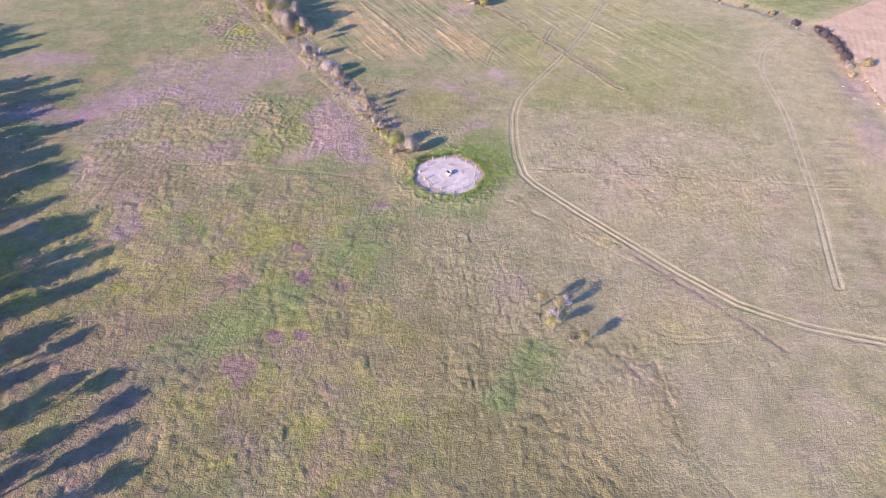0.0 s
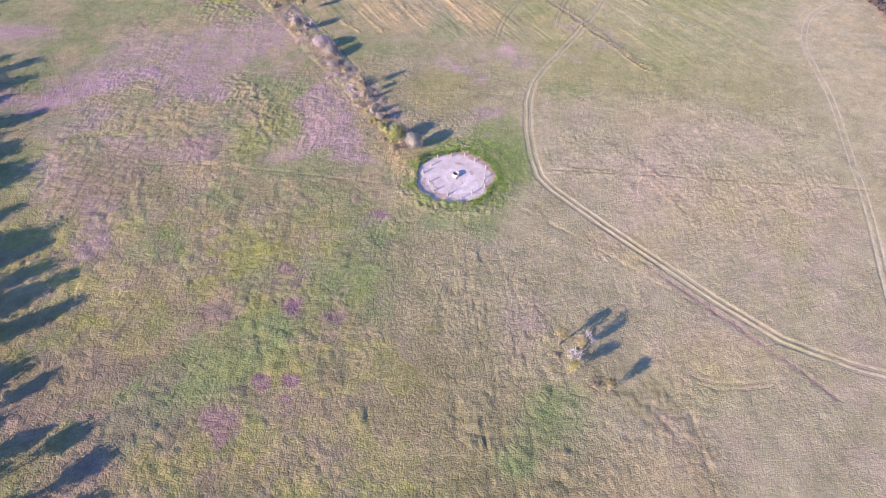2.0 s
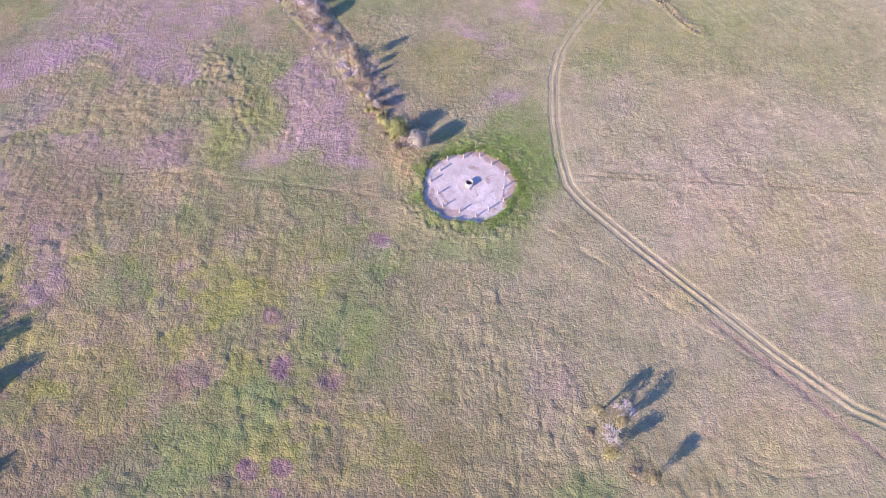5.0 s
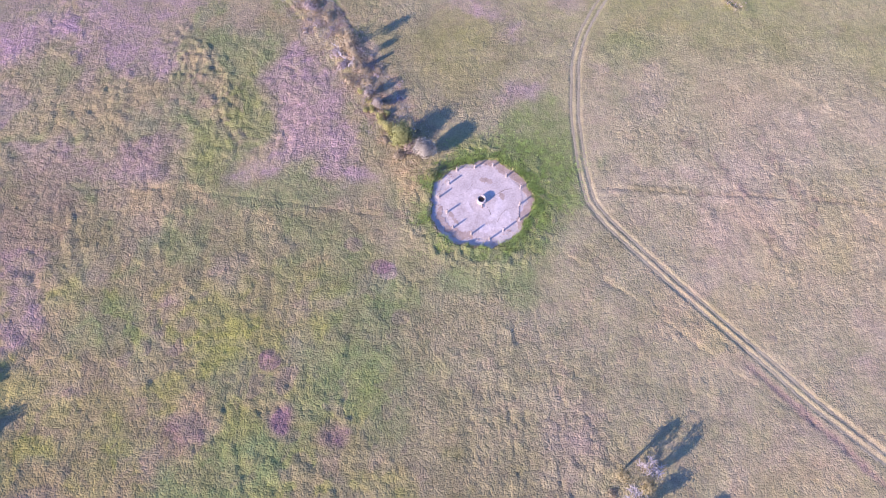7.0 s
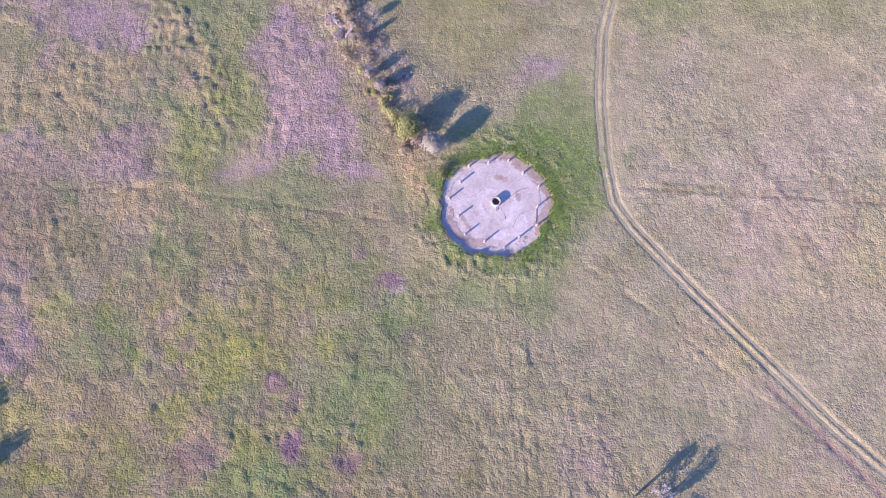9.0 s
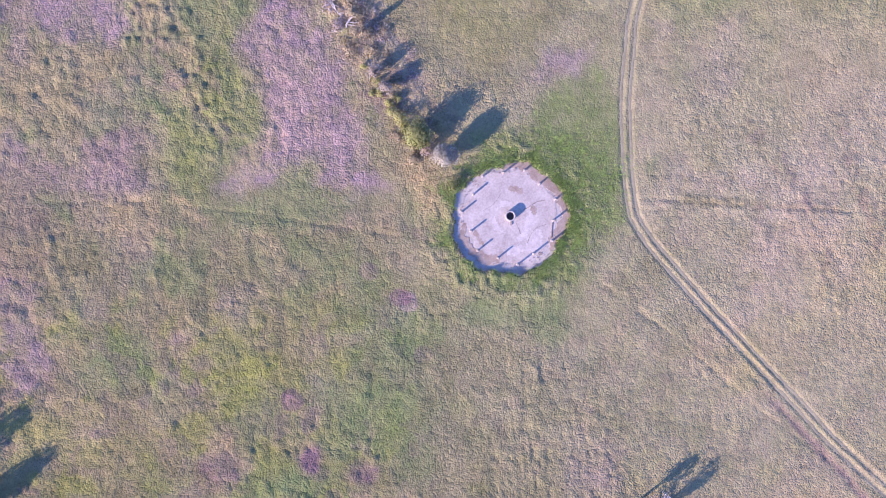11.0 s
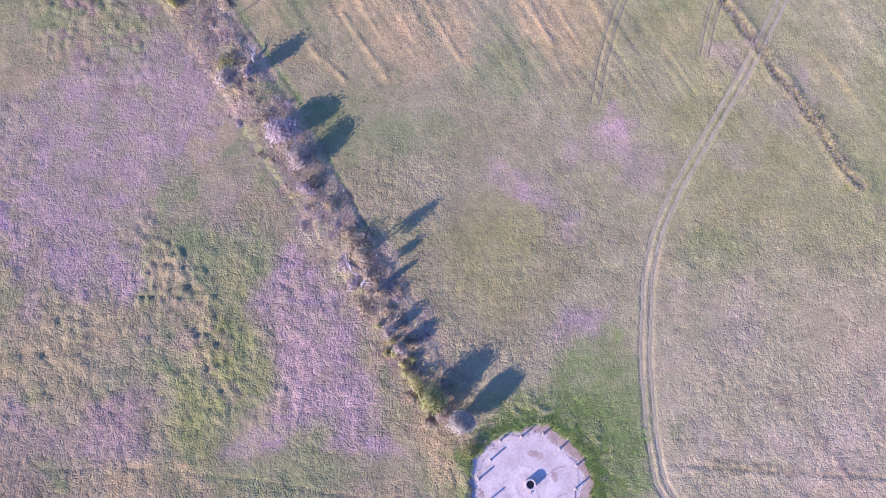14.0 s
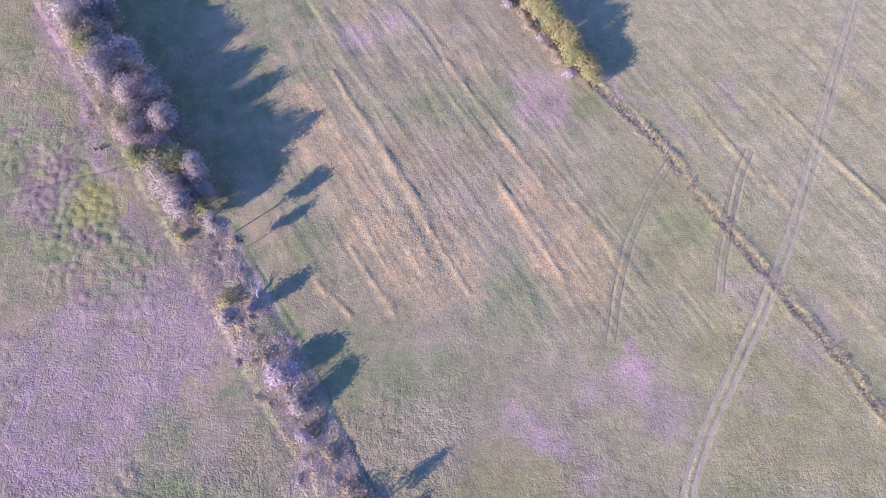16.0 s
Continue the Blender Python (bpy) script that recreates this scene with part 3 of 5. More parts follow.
zone("straw", 0.8, 1.5, (-52.8, 115.2), (-48.2, 115.8), (-46.9, 111.8), (-50.8, 111.2))
zone("lime", 0.8, 1.5, (-83.5, 250.7), (-77.9, 256.5), (-73.6, 253.1), (-73.5, 248.1), (-83.6, 247.5))
zone("green", 0.8, 2.5, (-67, 82), (-64, 93), (-54, 102), (-41, 107), (-34, 106), (-37, 99), (-45, 88), (-47, 85), (-58, 76), (-66, 76))
zone("mauve", 0.8, 1.5, (-47.4, 86.0), (-40.2, 87.1), (-38.8, 81.6), (-42.4, 78.4), (-45.9, 81.6))
zone("pink", 0.15, 3, (-31, 72), (-28, 84), (-26, 94), (-17, 100), (-7, 87), (-9, 72))
zone("pink", 0.15, 3, (42, 88), (58, 84), (55, 74), (42, 74), (40, 81))
zone("green", 0.6, 2, (16, 87), (24, 91), (29, 86), (25, 82), (14, 75), (11, 77))
zone("purple", 0.62, 4, (-82, 222), (-74, 230), (-59, 235), (-51, 224), (-56, 215), (-68, 206), (-68, 188), (-77, 188), (-87, 192), (-90, 200), (-89, 211), (-77, 215))
zone("purple", 0.62, 4, (-74, 235), (-62, 239), (-54, 226), (-55, 218), (-69, 206), (-77, 198), (-84, 198), (-90, 224), (-83, 228))
zone("lime", 0.3, 3, (-49, 194), (-42, 179), (-40, 173), (-52, 159), (-62, 162), (-63, 169), (-57, 175), (-52, 177))
zone("lime", 0.15, 2.5, (12, 178), (21, 181), (23, 174), (24, 158), (24, 152), (14, 152), (14, 157), (10, 163), (8, 168), (9, 175))
patch("straw", -11, 158.5, 7.5, 3.4, -60, 1.1)


def growth(x, y):
    out = {h: np.zeros_like(x) for h in HUES}
    wx, wy = 5.0 * (layers(x, y, 7.0, 4) - 0.5), 5.0 * (layers(x, y, 7.0, 5) - 0.5)
    rag = layers(x, y, 2.6, 2)
    d, s = to_line(x, y, HEDGE)
    bank = np.where(s > 0, 1.0, 1 - step(d, 0, 4))
    for hue, cx, cy, rx, ry, turn, much in PATCHES:
        near = (np.abs(x - cx) < 1.9 * rx + 5) & (np.abs(y - cy) < 1.9 * rx + 5)
        if not near.any():
            continue
        k = min(1.0, ry / 5.0)
        px, py = x[near] + k * wx[near] - cx, y[near] + k * wy[near] - cy
        c, s = math.cos(radians(turn)), math.sin(radians(turn))
        q = np.hypot((px * c + py * s) / rx, (py * c - px * s) / ry)
        soft = 0.5 if hue == "olive" else 0.3 if rx < 2.2 else 1.2
        v = much * (1 - step(q + (0.25 if rx < 2.2 else 0.7) * (rag[near] - 0.5), 1.35 - soft, 1.35))
        if hue == "purple" and cx < -20:
            v = v * bank[near]
        out[hue][near] = np.maximum(out[hue][near], v)
    out["purple"] *= 1 - 0.75 * out["green"]
    for cx, cy, rr in ((-36.5, 92.6, 2.2), (-31.0, 92.9, 2.0), (-31.4, 88.2, 1.6)):
        out["straw"] = np.maximum(out["straw"], 0.7 * np.exp(-((np.hypot(x - cx, y - cy) - rr - 0.4) / 0.4) ** 2))
    zoned = np.zeros_like(x)
    for hue, much, soft, outline in ZONES:
        o = np.array(outline, float)
        near = (x > o[:, 0].min() - 8) & (x < o[:, 0].max() + 8) & (y > o[:, 1].min() - 8) & (y < o[:, 1].max() + 8)
        px, py = x[near] + 0.35 * soft * wx[near], y[near] + 0.35 * soft * wy[near]
        d, s = to_line(px, py, list(outline) + [outline[0]])
        inside = np.zeros(len(px), bool)
        for (ax, ay), (bx, by) in zip(outline, outline[1:] + outline[:1]):
            if ay != by:
                inside ^= ((ay > py) != (by > py)) & (px < (bx - ax) * (py - ay) / (by - ay) + ax)
        v = step(np.where(inside, d, -d) + 2.2 * soft * (rag[near] - 0.5), -0.9 * soft, 0.9 * soft)
        if soft > 1.9:
            v = v * (0.55 + 0.6 * step(layers(x[near], y[near], 3.6, 0), 0.32, 0.58)).clip(0, 1)
        for other in HUES:
            if other not in (hue, "olive", "pink", "mauve"):
                out[other][near] *= 1 - 0.7 * v * much
        out[hue][near] = np.maximum(out[hue][near], much * v)
        zoned[near] = np.maximum(zoned[near], v)
    r = np.hypot(x - PAD[0], y - PAD[1]) + 4.0 * (layers(x, y, 5.0, 0) - 0.5)
    a = np.arctan2(y - PAD[1], x - PAD[0])
    ring = (1 - step(r, 12.0, 19.0 + 4.5 * np.cos(a - 0.8) + 2.0 * np.cos(a + 1.57))) * (0.55 + 0.45 * step(layers(x, y, 4.0, 3), 0.35, 0.6))
    out["green"] = np.maximum(out["green"], ring)
    out["lime"] = np.maximum(out["lime"], 0.3 * ring * step(layers(x, y, 3.0, 5), 0.3, 0.6))
    d, s = to_line(x, y, HEDGE)
    strip = 1 - step(d + 4.0 * (rag - 0.5), 4.4, 7.0)
    for other in ("green", "lime", "purple"):
        out[other] *= 1 - 0.8 * strip * (1 - 0.9 * step(y, 246, 258))
    strip = strip * (1 - 0.85 * step(y, 246, 258))
    strip = strip * (0.25 + 0.75 * step(np.hypot(x - PAD[0], y - PAD[1]), 20, 27))
    out["bare"] = np.maximum(out["bare"], 0.55 * strip)
    out["straw"] = np.maximum(out["straw"], 0.5 * strip * step(rag, 0.40, 0.62))
    out["pink"] = np.maximum(out["pink"], 0.4 * strip * step(y, 176, 186) * step(layers(x, y, 9.0, 3), 0.48, 0.62))
    out["mauve"] = np.maximum(out["mauve"], 0.55 * strip * step(layers(x, y, 2.3, 1), 0.52, 0.66))
    out["olive"] = np.maximum(out["olive"], 0.45 * strip * step(layers(x, y, 3.4, 5), 0.50, 0.66))
    d, s = to_line(x, y, EDGE_WEST)
    west_edge = 1 - step(d + 2.6 * (rag - 0.5), 0.5, 2.2)
    out["olive"], out["lime"] = np.maximum(out["olive"], 0.5 * west_edge), np.maximum(out["lime"], 0.08 * west_edge)
    d, s = to_line(x, y, PLOUGHED_IN)
    out["mauve"] = np.maximum(out["mauve"], 0.6 * step(x, 46, 54) * (1 - step(d + 1.2 * (rag - 0.5), 0.3, 1.2)))
    for line, reach, high in RANK:
        d, s = to_line(x, y, line)
        v = 1 - step(d + 1.6 * reach * (rag - 0.5), 0.4 * reach, 1.3 * reach)
        out["olive"] = np.maximum(out["olive"], (0.95 if reach < 1 else 0.55) * v)
        out["mauve"] = np.maximum(out["mauve"], (0.12 if line[0][1] < 100 else 0.35) * v * step(layers(x, y, 3.0, 4), 0.5, 0.62))
    # dark green along the bank's east edge, deepening its shadow line by colour
    d, s = to_line(x, y, EDGE)
    out["green"] = np.maximum(out["green"], 0.9 * (1 - step(d + 1.2 * (rag - 0.5), 0.3, 1.0)))
    d, s = to_line(x, y, DRAIN)
    out["straw"] = np.maximum(out["straw"], 0.6 * (1 - step(d + 2.5 * (rag - 0.5), 0.3, 1.6)))
    for k, f in enumerate(RIDGES):
        d, s = to_line(x, y, f)
        out["straw"] = np.maximum(out["straw"], (0.6 if f[0][0] < 20 else 0.4) * (1 - step(d + 3.5 * (rag - 0.5), 0.2, 1.7)))
    # mottled growth of the unmown west
    west = step(-x - 0.15 * (y - 150), 2, 26)
    out["olive"] = np.maximum(out["olive"], (0.55 + 0.7 * layers(x, y, 18.0, 2)) * (1 - 0.4 * step(y, 105, 122)) * (1 - 0.4 * step(y, 140, 170)) * step(-x - 0.1 * (y - 150) + 0.8 * np.clip(112 - y, 0, 60), -12, 30) * (1 - step(y, 230, 260)))
    out["olive"] = np.maximum(out["olive"], 1.0 * step(124 - y, 0, 32) * step(28 - x, 0, 40) * (0.5 + layers(x, y, 12.0, 4)).clip(0, 1))
    low = 1 - step(y, 128, 150)
    out["lime"] = np.maximum(out["lime"], 0.50 * west * low * (1 - 0.7 * out["green"]) * step(layers(x, y, 7.0, 1), 0.42, 0.66))
    out["mauve"] = np.maximum(out["mauve"], 0.35 * west * low * step(layers(x, y, 4.2, 3), 0.60, 0.70))
    out["mauve"] = np.maximum(out["mauve"], 0.25 * west * low * step(layers(x, y, 9.0, 2), 0.60, 0.74))
    corner = step(-x, 45, 65) * step(108 - y, 0, 22)
    out["lime"] *= 1 - 0.75 * corner
    out["mauve"] = np.maximum(out["mauve"], 0.42 * corner * step(layers(x, y, 7.0, 5), 0.38, 0.6))
    out["olive"] = np.maximum(out["olive"], 0.8 * corner)
    west = west * (1 - 0.85 * zoned)
    out["green"] = np.maximum(out["green"], (0.7 - 0.1 * step(y, 215, 240)) * west * (0.6 + 0.4 * step(y, 130, 160)) * step(layers(x, y, 8.0, 3) + 0.12 * step(y, 215, 240), 0.42, 0.72))
    out["straw"] = np.maximum(out["straw"], 0.32 * west * step(layers(x, y, 6.0, 5), 0.46, 0.72))
    out["purple"] = np.maximum(out["purple"], (0.2 + 0.35 * step(-x, 70, 95) * step(y, 130, 160)) * (1 - step(y, 212, 240)) * (1 - 0.6 * step(-x, 95, 125)) * west * bank * step(layers(x, y, 10.0, 4) + 0.10 * step(y, 135, 165), 0.52, 0.80))
    # rank mottled growth west of the wood
    px, py = x + 84, y - 250
    rank = 1 - step(np.hypot((0.56 * px - 0.83 * py) / 32, (0.83 * px + 0.56 * py) / 13) + 0.8 * (rag - 0.5), 0.6, 1.1)
    rank = rank * (1 - 0.8 * step(out["lime"], 0.3, 0.6))
    out["purple"] *= 1 - 0.5 * rank
    out["mauve"] = np.maximum(out["mauve"], 0.6 * rank * step(layers(x, y, 3.2, 4), 0.52, 0.66))
    out["green"] = np.maximum(out["green"], 0.7 * rank * step(layers(x, y, 4.0, 1), 0.45, 0.6))
    # long swathes in the north field, along the drain's direction
    c, s = math.cos(radians(-59)), math.sin(radians(-59))
    u, v = x * c + y * s, y * c - x * s
    swathe = step(layers(u / 7.0, v, 2.6, 1), 0.52, 0.70)
    north = step(y + 0.25 * x, 215, 240) * step(x, -60, -40) * (1 - step(to_line(x, y, DRAIN)[0], 200, 260))
    out["straw"] = np.maximum(out["straw"], 0.55 * swathe * north * step(layers(x, y, 22.0, 2), 0.38, 0.6))
    for k, t in enumerate(TRACKS[:2]):
        worn = 1 - step(np.abs(to_line(x, y, t)[0] - 0.79) + 0.5 * (layers(x, y, 2.0, 1) - 0.5), 0.10, 0.60 + 0.25 * step(y, 190, 205))
        for other in ("green", "lime", "purple", "olive"):
            out[other] *= 1 - 0.6 * worn
        out["bare"] = np.maximum(out["bare"], (0.6 + 0.3 * step(y, 190, 205)) * worn)
    # ploughed land beyond the brook
    d, s = to_line(x, y, BROOK)
    beyond = np.where(s > 0, step(d, 1.5, 4), 0) * step(x, 130, 146) * (1 - step(y - 0.69 * (x - 159), 258, 264))
    brook_bank = (1 - step(d + 4.0 * (rag - 0.5), 1.5, 4.5)) * step(y, 195, 215)
    out["bare"], out["pink"] = np.maximum(out["bare"], 0.9 * brook_bank), np.maximum(out["pink"], 0.4 * brook_bank)
    out["straw"], out["bare"] = np.maximum(out["straw"], 0.5 * beyond), np.maximum(out["bare"], 0.9 * beyond)
    out["bare"] = np.maximum(out["bare"], 0.72 * step(x + 0.5 * (y - 230), 30, 85) * step(y, 190, 225) * (0.5 + layers(x, y, 9.0, 1)).clip(0, 1))
    # drier, paler grass east of the track
    east = step(x - 0.22 * (200 - y), 8, 40) * (1 - step(y, 172, 205))
    out["pink"] = np.maximum(out["pink"], 0.20 * east * step(layers(x, y, 12.0, 5), 0.45, 0.7))
    out["lime"] = np.maximum(out["lime"], 0.20 * east * step(layers(x, y, 17.0, 2), 0.42, 0.66))
    out["bare"] = np.maximum(out["bare"], 0.85 * step(x, 95, 135) * step(y, 115, 165) * (0.6 + layers(x, y, 9.0, 1)).clip(0, 1))
    sunny = step(x, 0, 40) * (1 - 0.6 * step(x, 90, 125)) * step(y + 0.25 * np.abs(x - 30), 160, 215) * (0.5 + layers(x, y, 14.0, 3)).clip(0, 1)
    out["lime"], out["green"] = np.maximum(out["lime"], 0.30 * sunny), np.maximum(out["green"], 0.14 * sunny)
    out["bare"] = np.maximum(out["bare"], (0.10 + 0.34 * step(y, 90, 165)) * east)
    return out


def mesh_of(name, verts, faces, mats, smooth=False, attrs=None, normals=None):
    """A mesh from arrays of places and of corners (all faces with as many corners)."""
    verts, faces = np.asarray(verts, np.float32), np.asarray(faces, np.int32)
    me = bpy.data.meshes.new(name)
    n, k = faces.shape
    me.vertices.add(len(verts))
    me.vertices.foreach_set("co", verts.ravel())
    me.loops.add(n * k)
    me.loops.foreach_set("vertex_index", faces.ravel())
    me.polygons.add(n)
    me.polygons.foreach_set("loop_start", np.arange(0, n * k, k, dtype=np.int32))
    me.polygons.foreach_set("use_smooth", np.full(n, smooth))
    for m in mats:
        me.materials.append(m)
    for key, values in (attrs or {}).items():
        me.attributes.new(key, "FLOAT", "POINT").data.foreach_set("value", np.asarray(values, np.float32))
    me.update(calc_edges=True)
    me.validate()
    if normals is not None:
        me.attributes.new("custom_normal", "FLOAT_VECTOR", "POINT").data.foreach_set("vector", np.asarray(normals, np.float32).ravel())
    return me


def spaced(lo, hi, core_lo, core_hi, gap, grow=1.12):
    mid = np.arange(core_lo, core_hi, gap)
    up, down, g = [mid[-1]], [mid[0]], gap
    while up[-1] < hi or down[-1] > lo:
        g *= grow
        up.append(up[-1] + g)
        down.append(down[-1] - g)
    return np.concatenate([np.array(down[:0:-1]), mid, np.array(up[1:])])


def tussocks(x, y):
    """How high the tussocks stand: coarse and tall in the west and south, short in the mown north and east."""
    coarse = 0.40 + 0.70 * step(layers(x, y, 26.0, 0) + 0.16 - 0.0022 * x - 0.0026 * (y - 160), 0.35, 0.75)
    d = np.hypot(x + 1, y - 192)
    coarse = coarse * (0.5 + 0.5 * step(d, 11, 15))
    wheel = np.ones_like(x)
    for t in TRACKS:
        wheel = np.minimum(wheel, step(np.abs(to_line(x, y, t)[0] - 0.79), 0.2, 0.75))
    far = 1 - step(np.maximum(np.abs(x), np.abs(y - 160)), 170, 260)
    east = step(x + 0.3 * (y - 130), 10, 35) * (1 - step(y, 205, 230))
    coarse = coarse * (1 - east) + east * (0.40 + 0.34 * step(layers(x, y, 14.0, 0), 0.3, 0.7))
    bank = 1 - step(to_line(x, y, HEDGE)[0], 3.5, 6.0)
    coarse = np.maximum(coarse * (1 - 0.45 * step(y, 185, 215)), 1.15 * (1 - step(np.hypot(x - PAD[0], y - PAD[1]) + 5.0 * (layers(x, y, 6.0, 1) - 0.5), 14, 20)))
    return np.maximum(coarse, 1.15 * bank) * (0.30 + 0.70 * wheel) * far


def build_ground():
    xs, ys = spaced(-2600, 2600, -106, 104, 0.30), spaced(-2400, 2900, 50, 300, 0.30)
    x, y = np.meshgrid(xs, ys)
    x, y = x.ravel(), y.ravel()
    core = (x > -180) & (x < 215) & (y > 10) & (y < 420)
    z = np.zeros_like(x)
    z[core] = macro(x[core], y[core])
    hump = domes(x, y, 0.74, 2) * 0.15 + domes(x, y, 1.4, 4) * 0.18 * (0.35 + 0.65 * step(layers(x, y, 14.0, 4), 0.40, 0.65)) + domes(x, y, 2.7, 0) * (0.18 + 0.16 * step(-x - 0.8 * (y - 120), -30, 30)) * step(layers(x, y, 10.0, 5), 0.36, 0.62) + 0.07 * field(x, y, 0.36, 1)
    px, py = x + 56, y - 181
    hollow = 1 - step(np.hypot((0.5 * px - 0.87 * py) / 26, (0.87 * px + 0.5 * py) / 9) + 0.8 * (layers(x, y, 8.0, 2) - 0.5), 0.6, 1.1)
    px, py = x + 84, y - 250
    hollow = np.maximum(hollow, 1.6 - 1.6 * step(np.hypot((0.56 * px - 0.83 * py) / 30, (0.83 * px + 0.56 * py) / 11) + 0.8 * (layers(x, y, 8.0, 2) - 0.5), 0.6, 1.1))
    hump += hollow * 0.42 * domes(x, y, 1.6, 1) * step(layers(x, y, 6.0, 4), 0.30, 0.60)
    lush = np.exp(-((np.hypot(x - PAD[0], y - PAD[1]) - 13.0) / 4.0) ** 2)
    hump += lush * 0.24 * domes(x, y, 1.15, 3)
    z += np.where(z > -0.5, hump * tussocks(x, y) * (1 - step(np.maximum(np.abs(x + 1) - 105, np.abs(y - 175) - 125), 0, 12)), 0)
    g = {h: np.zeros_like(x) for h in HUES}
    part_of = growth(x[core], y[core])
    for h in HUES:
        g[h][core] = part_of[h]
    g["coarse"] = tussocks(x, y)
    nx, ny = len(xs), len(ys)
    i = (np.arange(ny - 1)[:, None] * nx + np.arange(nx - 1)[None, :]).ravel()
    me = mesh_of("ground", np.stack([x, y, z], 1), np.stack([i, i + 1, i + nx + 1, i + nx], 1), [TURF], True, g)
    return tagged(new("ground", me), "rough tussocky meadow with purple, green and straw patches", "ground", kind="structure")


build_ground()


def build_plough():
    """Ploughed strip beyond the brook, with furrows."""
    n, m = 150, 190
    v = []
    for j in range(m):
        y = 178 + j * 0.85
        edge = float(np.interp(y, [b[1] for b in BROOK[::-1]], [b[0] for b in BROOK[::-1]])) + 4.5
        edge = max(edge, 153 + (y - 258) / 0.69) if y > 258 else edge
        for i in range(n):
            v.append((edge + i * 0.75 + 1.5 * random.random() * (i == 0), y))
    v = np.array(v)
    across = v[:, 0] * 0.92 - v[:, 1] * 0.38 + 2.5 * layers(v[:, 0], v[:, 1], 6.0, 1)
    z = macro(v[:, 0], v[:, 1]) + 0.16 + 0.08 * np.sin(across * 2.6) + 0.20 * (layers(v[:, 0], v[:, 1], 1.6, 2) - 0.5)
    i = (np.arange(m - 1)[:, None] * n + np.arange(n - 1)[None, :]).ravel()
    me = mesh_of("ploughed_field", np.column_stack([v, z]), np.stack([i, i + 1, i + n + 1, i + n], 1), [PLOUGH], True)
    tagged(new("ploughed_field", me), "bare orange-pink ploughed field beyond the brook", "field", kind="structure")


build_plough()


def part(name, bm, material, parent, label=""):
    """One bmesh as a mesh object under a thing or a part."""
    me = bpy.data.meshes.new(name)
    bm.to_mesh(me)
    bm.free()
    me.materials.append(material)
    ob = new(name, me)
    ob.parent = parent
    return tagged(ob, label)


def base(name, x, y, label, category, group="", z=None, turn=0.0, size=1.0):
    ob = new(name)
    ob.empty_display_size = 0.3
    ob.matrix_world = pose(x, y, float(macro([x], [y])[0]) if z is None else z, 0, 0, turn) @ Matrix.Diagonal((size, size, size, 1))
    return tagged(ob, label, category, group)


def arrays_part(name, verts, faces, material, parent, label="", smooth=False, normals=None):
    ob = new(name, mesh_of(name, verts, faces, [material], smooth, None, normals))
    ob.parent = parent
    return tagged(ob, label)


# ---- wheel tracks: two ruts each, pressed into the grass ----
def rut(line, offset, wide, seed, lift=0.06):
    r = np.random.default_rng(seed)
    p = curve(line, 0.7)
    d = np.gradient(p, axis=0)
    d /= np.linalg.norm(d, axis=1)[:, None]
    side = np.stack([-d[:, 1], d[:, 0]], 1)
    sway = 0.45 * (field(p[:, 0], p[:, 1], 8.0, 2) - 0.5) + 0.04 * r.normal(0, 1, len(p))
    mid = p + side * (offset + sway)[:, None]
    rows = []
    for k, up in ((-1.0, -0.01), (-0.5, 0.005), (0.5, 0.005), (1.0, -0.01)):
        w = k * wide * 0.5 * (0.62 + 0.6 * r.random(len(p)))
        q = mid + side * w[:, None]
        rows.append(np.column_stack([q, macro(q[:, 0], q[:, 1]) + up + lift]))
    n = len(p)
    v = np.concatenate(rows)
    i = np.arange(n - 1)
    f = np.concatenate([np.stack([a * n + i, a * n + i + 1, (a + 1) * n + i + 1, (a + 1) * n + i], 1) for a in range(3)])
    return v, f[:, ::-1]


def wheel_track(line, gauge, wide, label, seed, material):
    t = tagged(new("wheel_track"), label, "track", kind="structure")
    for k, off in enumerate((-gauge / 2, gauge / 2)):
        v, f = rut(line, off, wide, seed + k)
        arrays_part("rut", v, f, material, t, "", True)


wheel_track(TRACKS[0], 1.62, 0.55, "pale twin-rutted farm track bending past the pad", 11, RUT)
wheel_track(TRACKS[1], 1.7, 0.52, "pale faint farm track across dry grass", 21, PALE_RUT)
wheel_track(TRACKS[2], 1.6, 0.34, "thin dark wheel marks pressed through straw-coloured grass", 31, PRESSED)
wheel_track(TRACKS[3], 1.6, 0.4, "short worn wheel marks crossing the drain", 41, PRESSED)


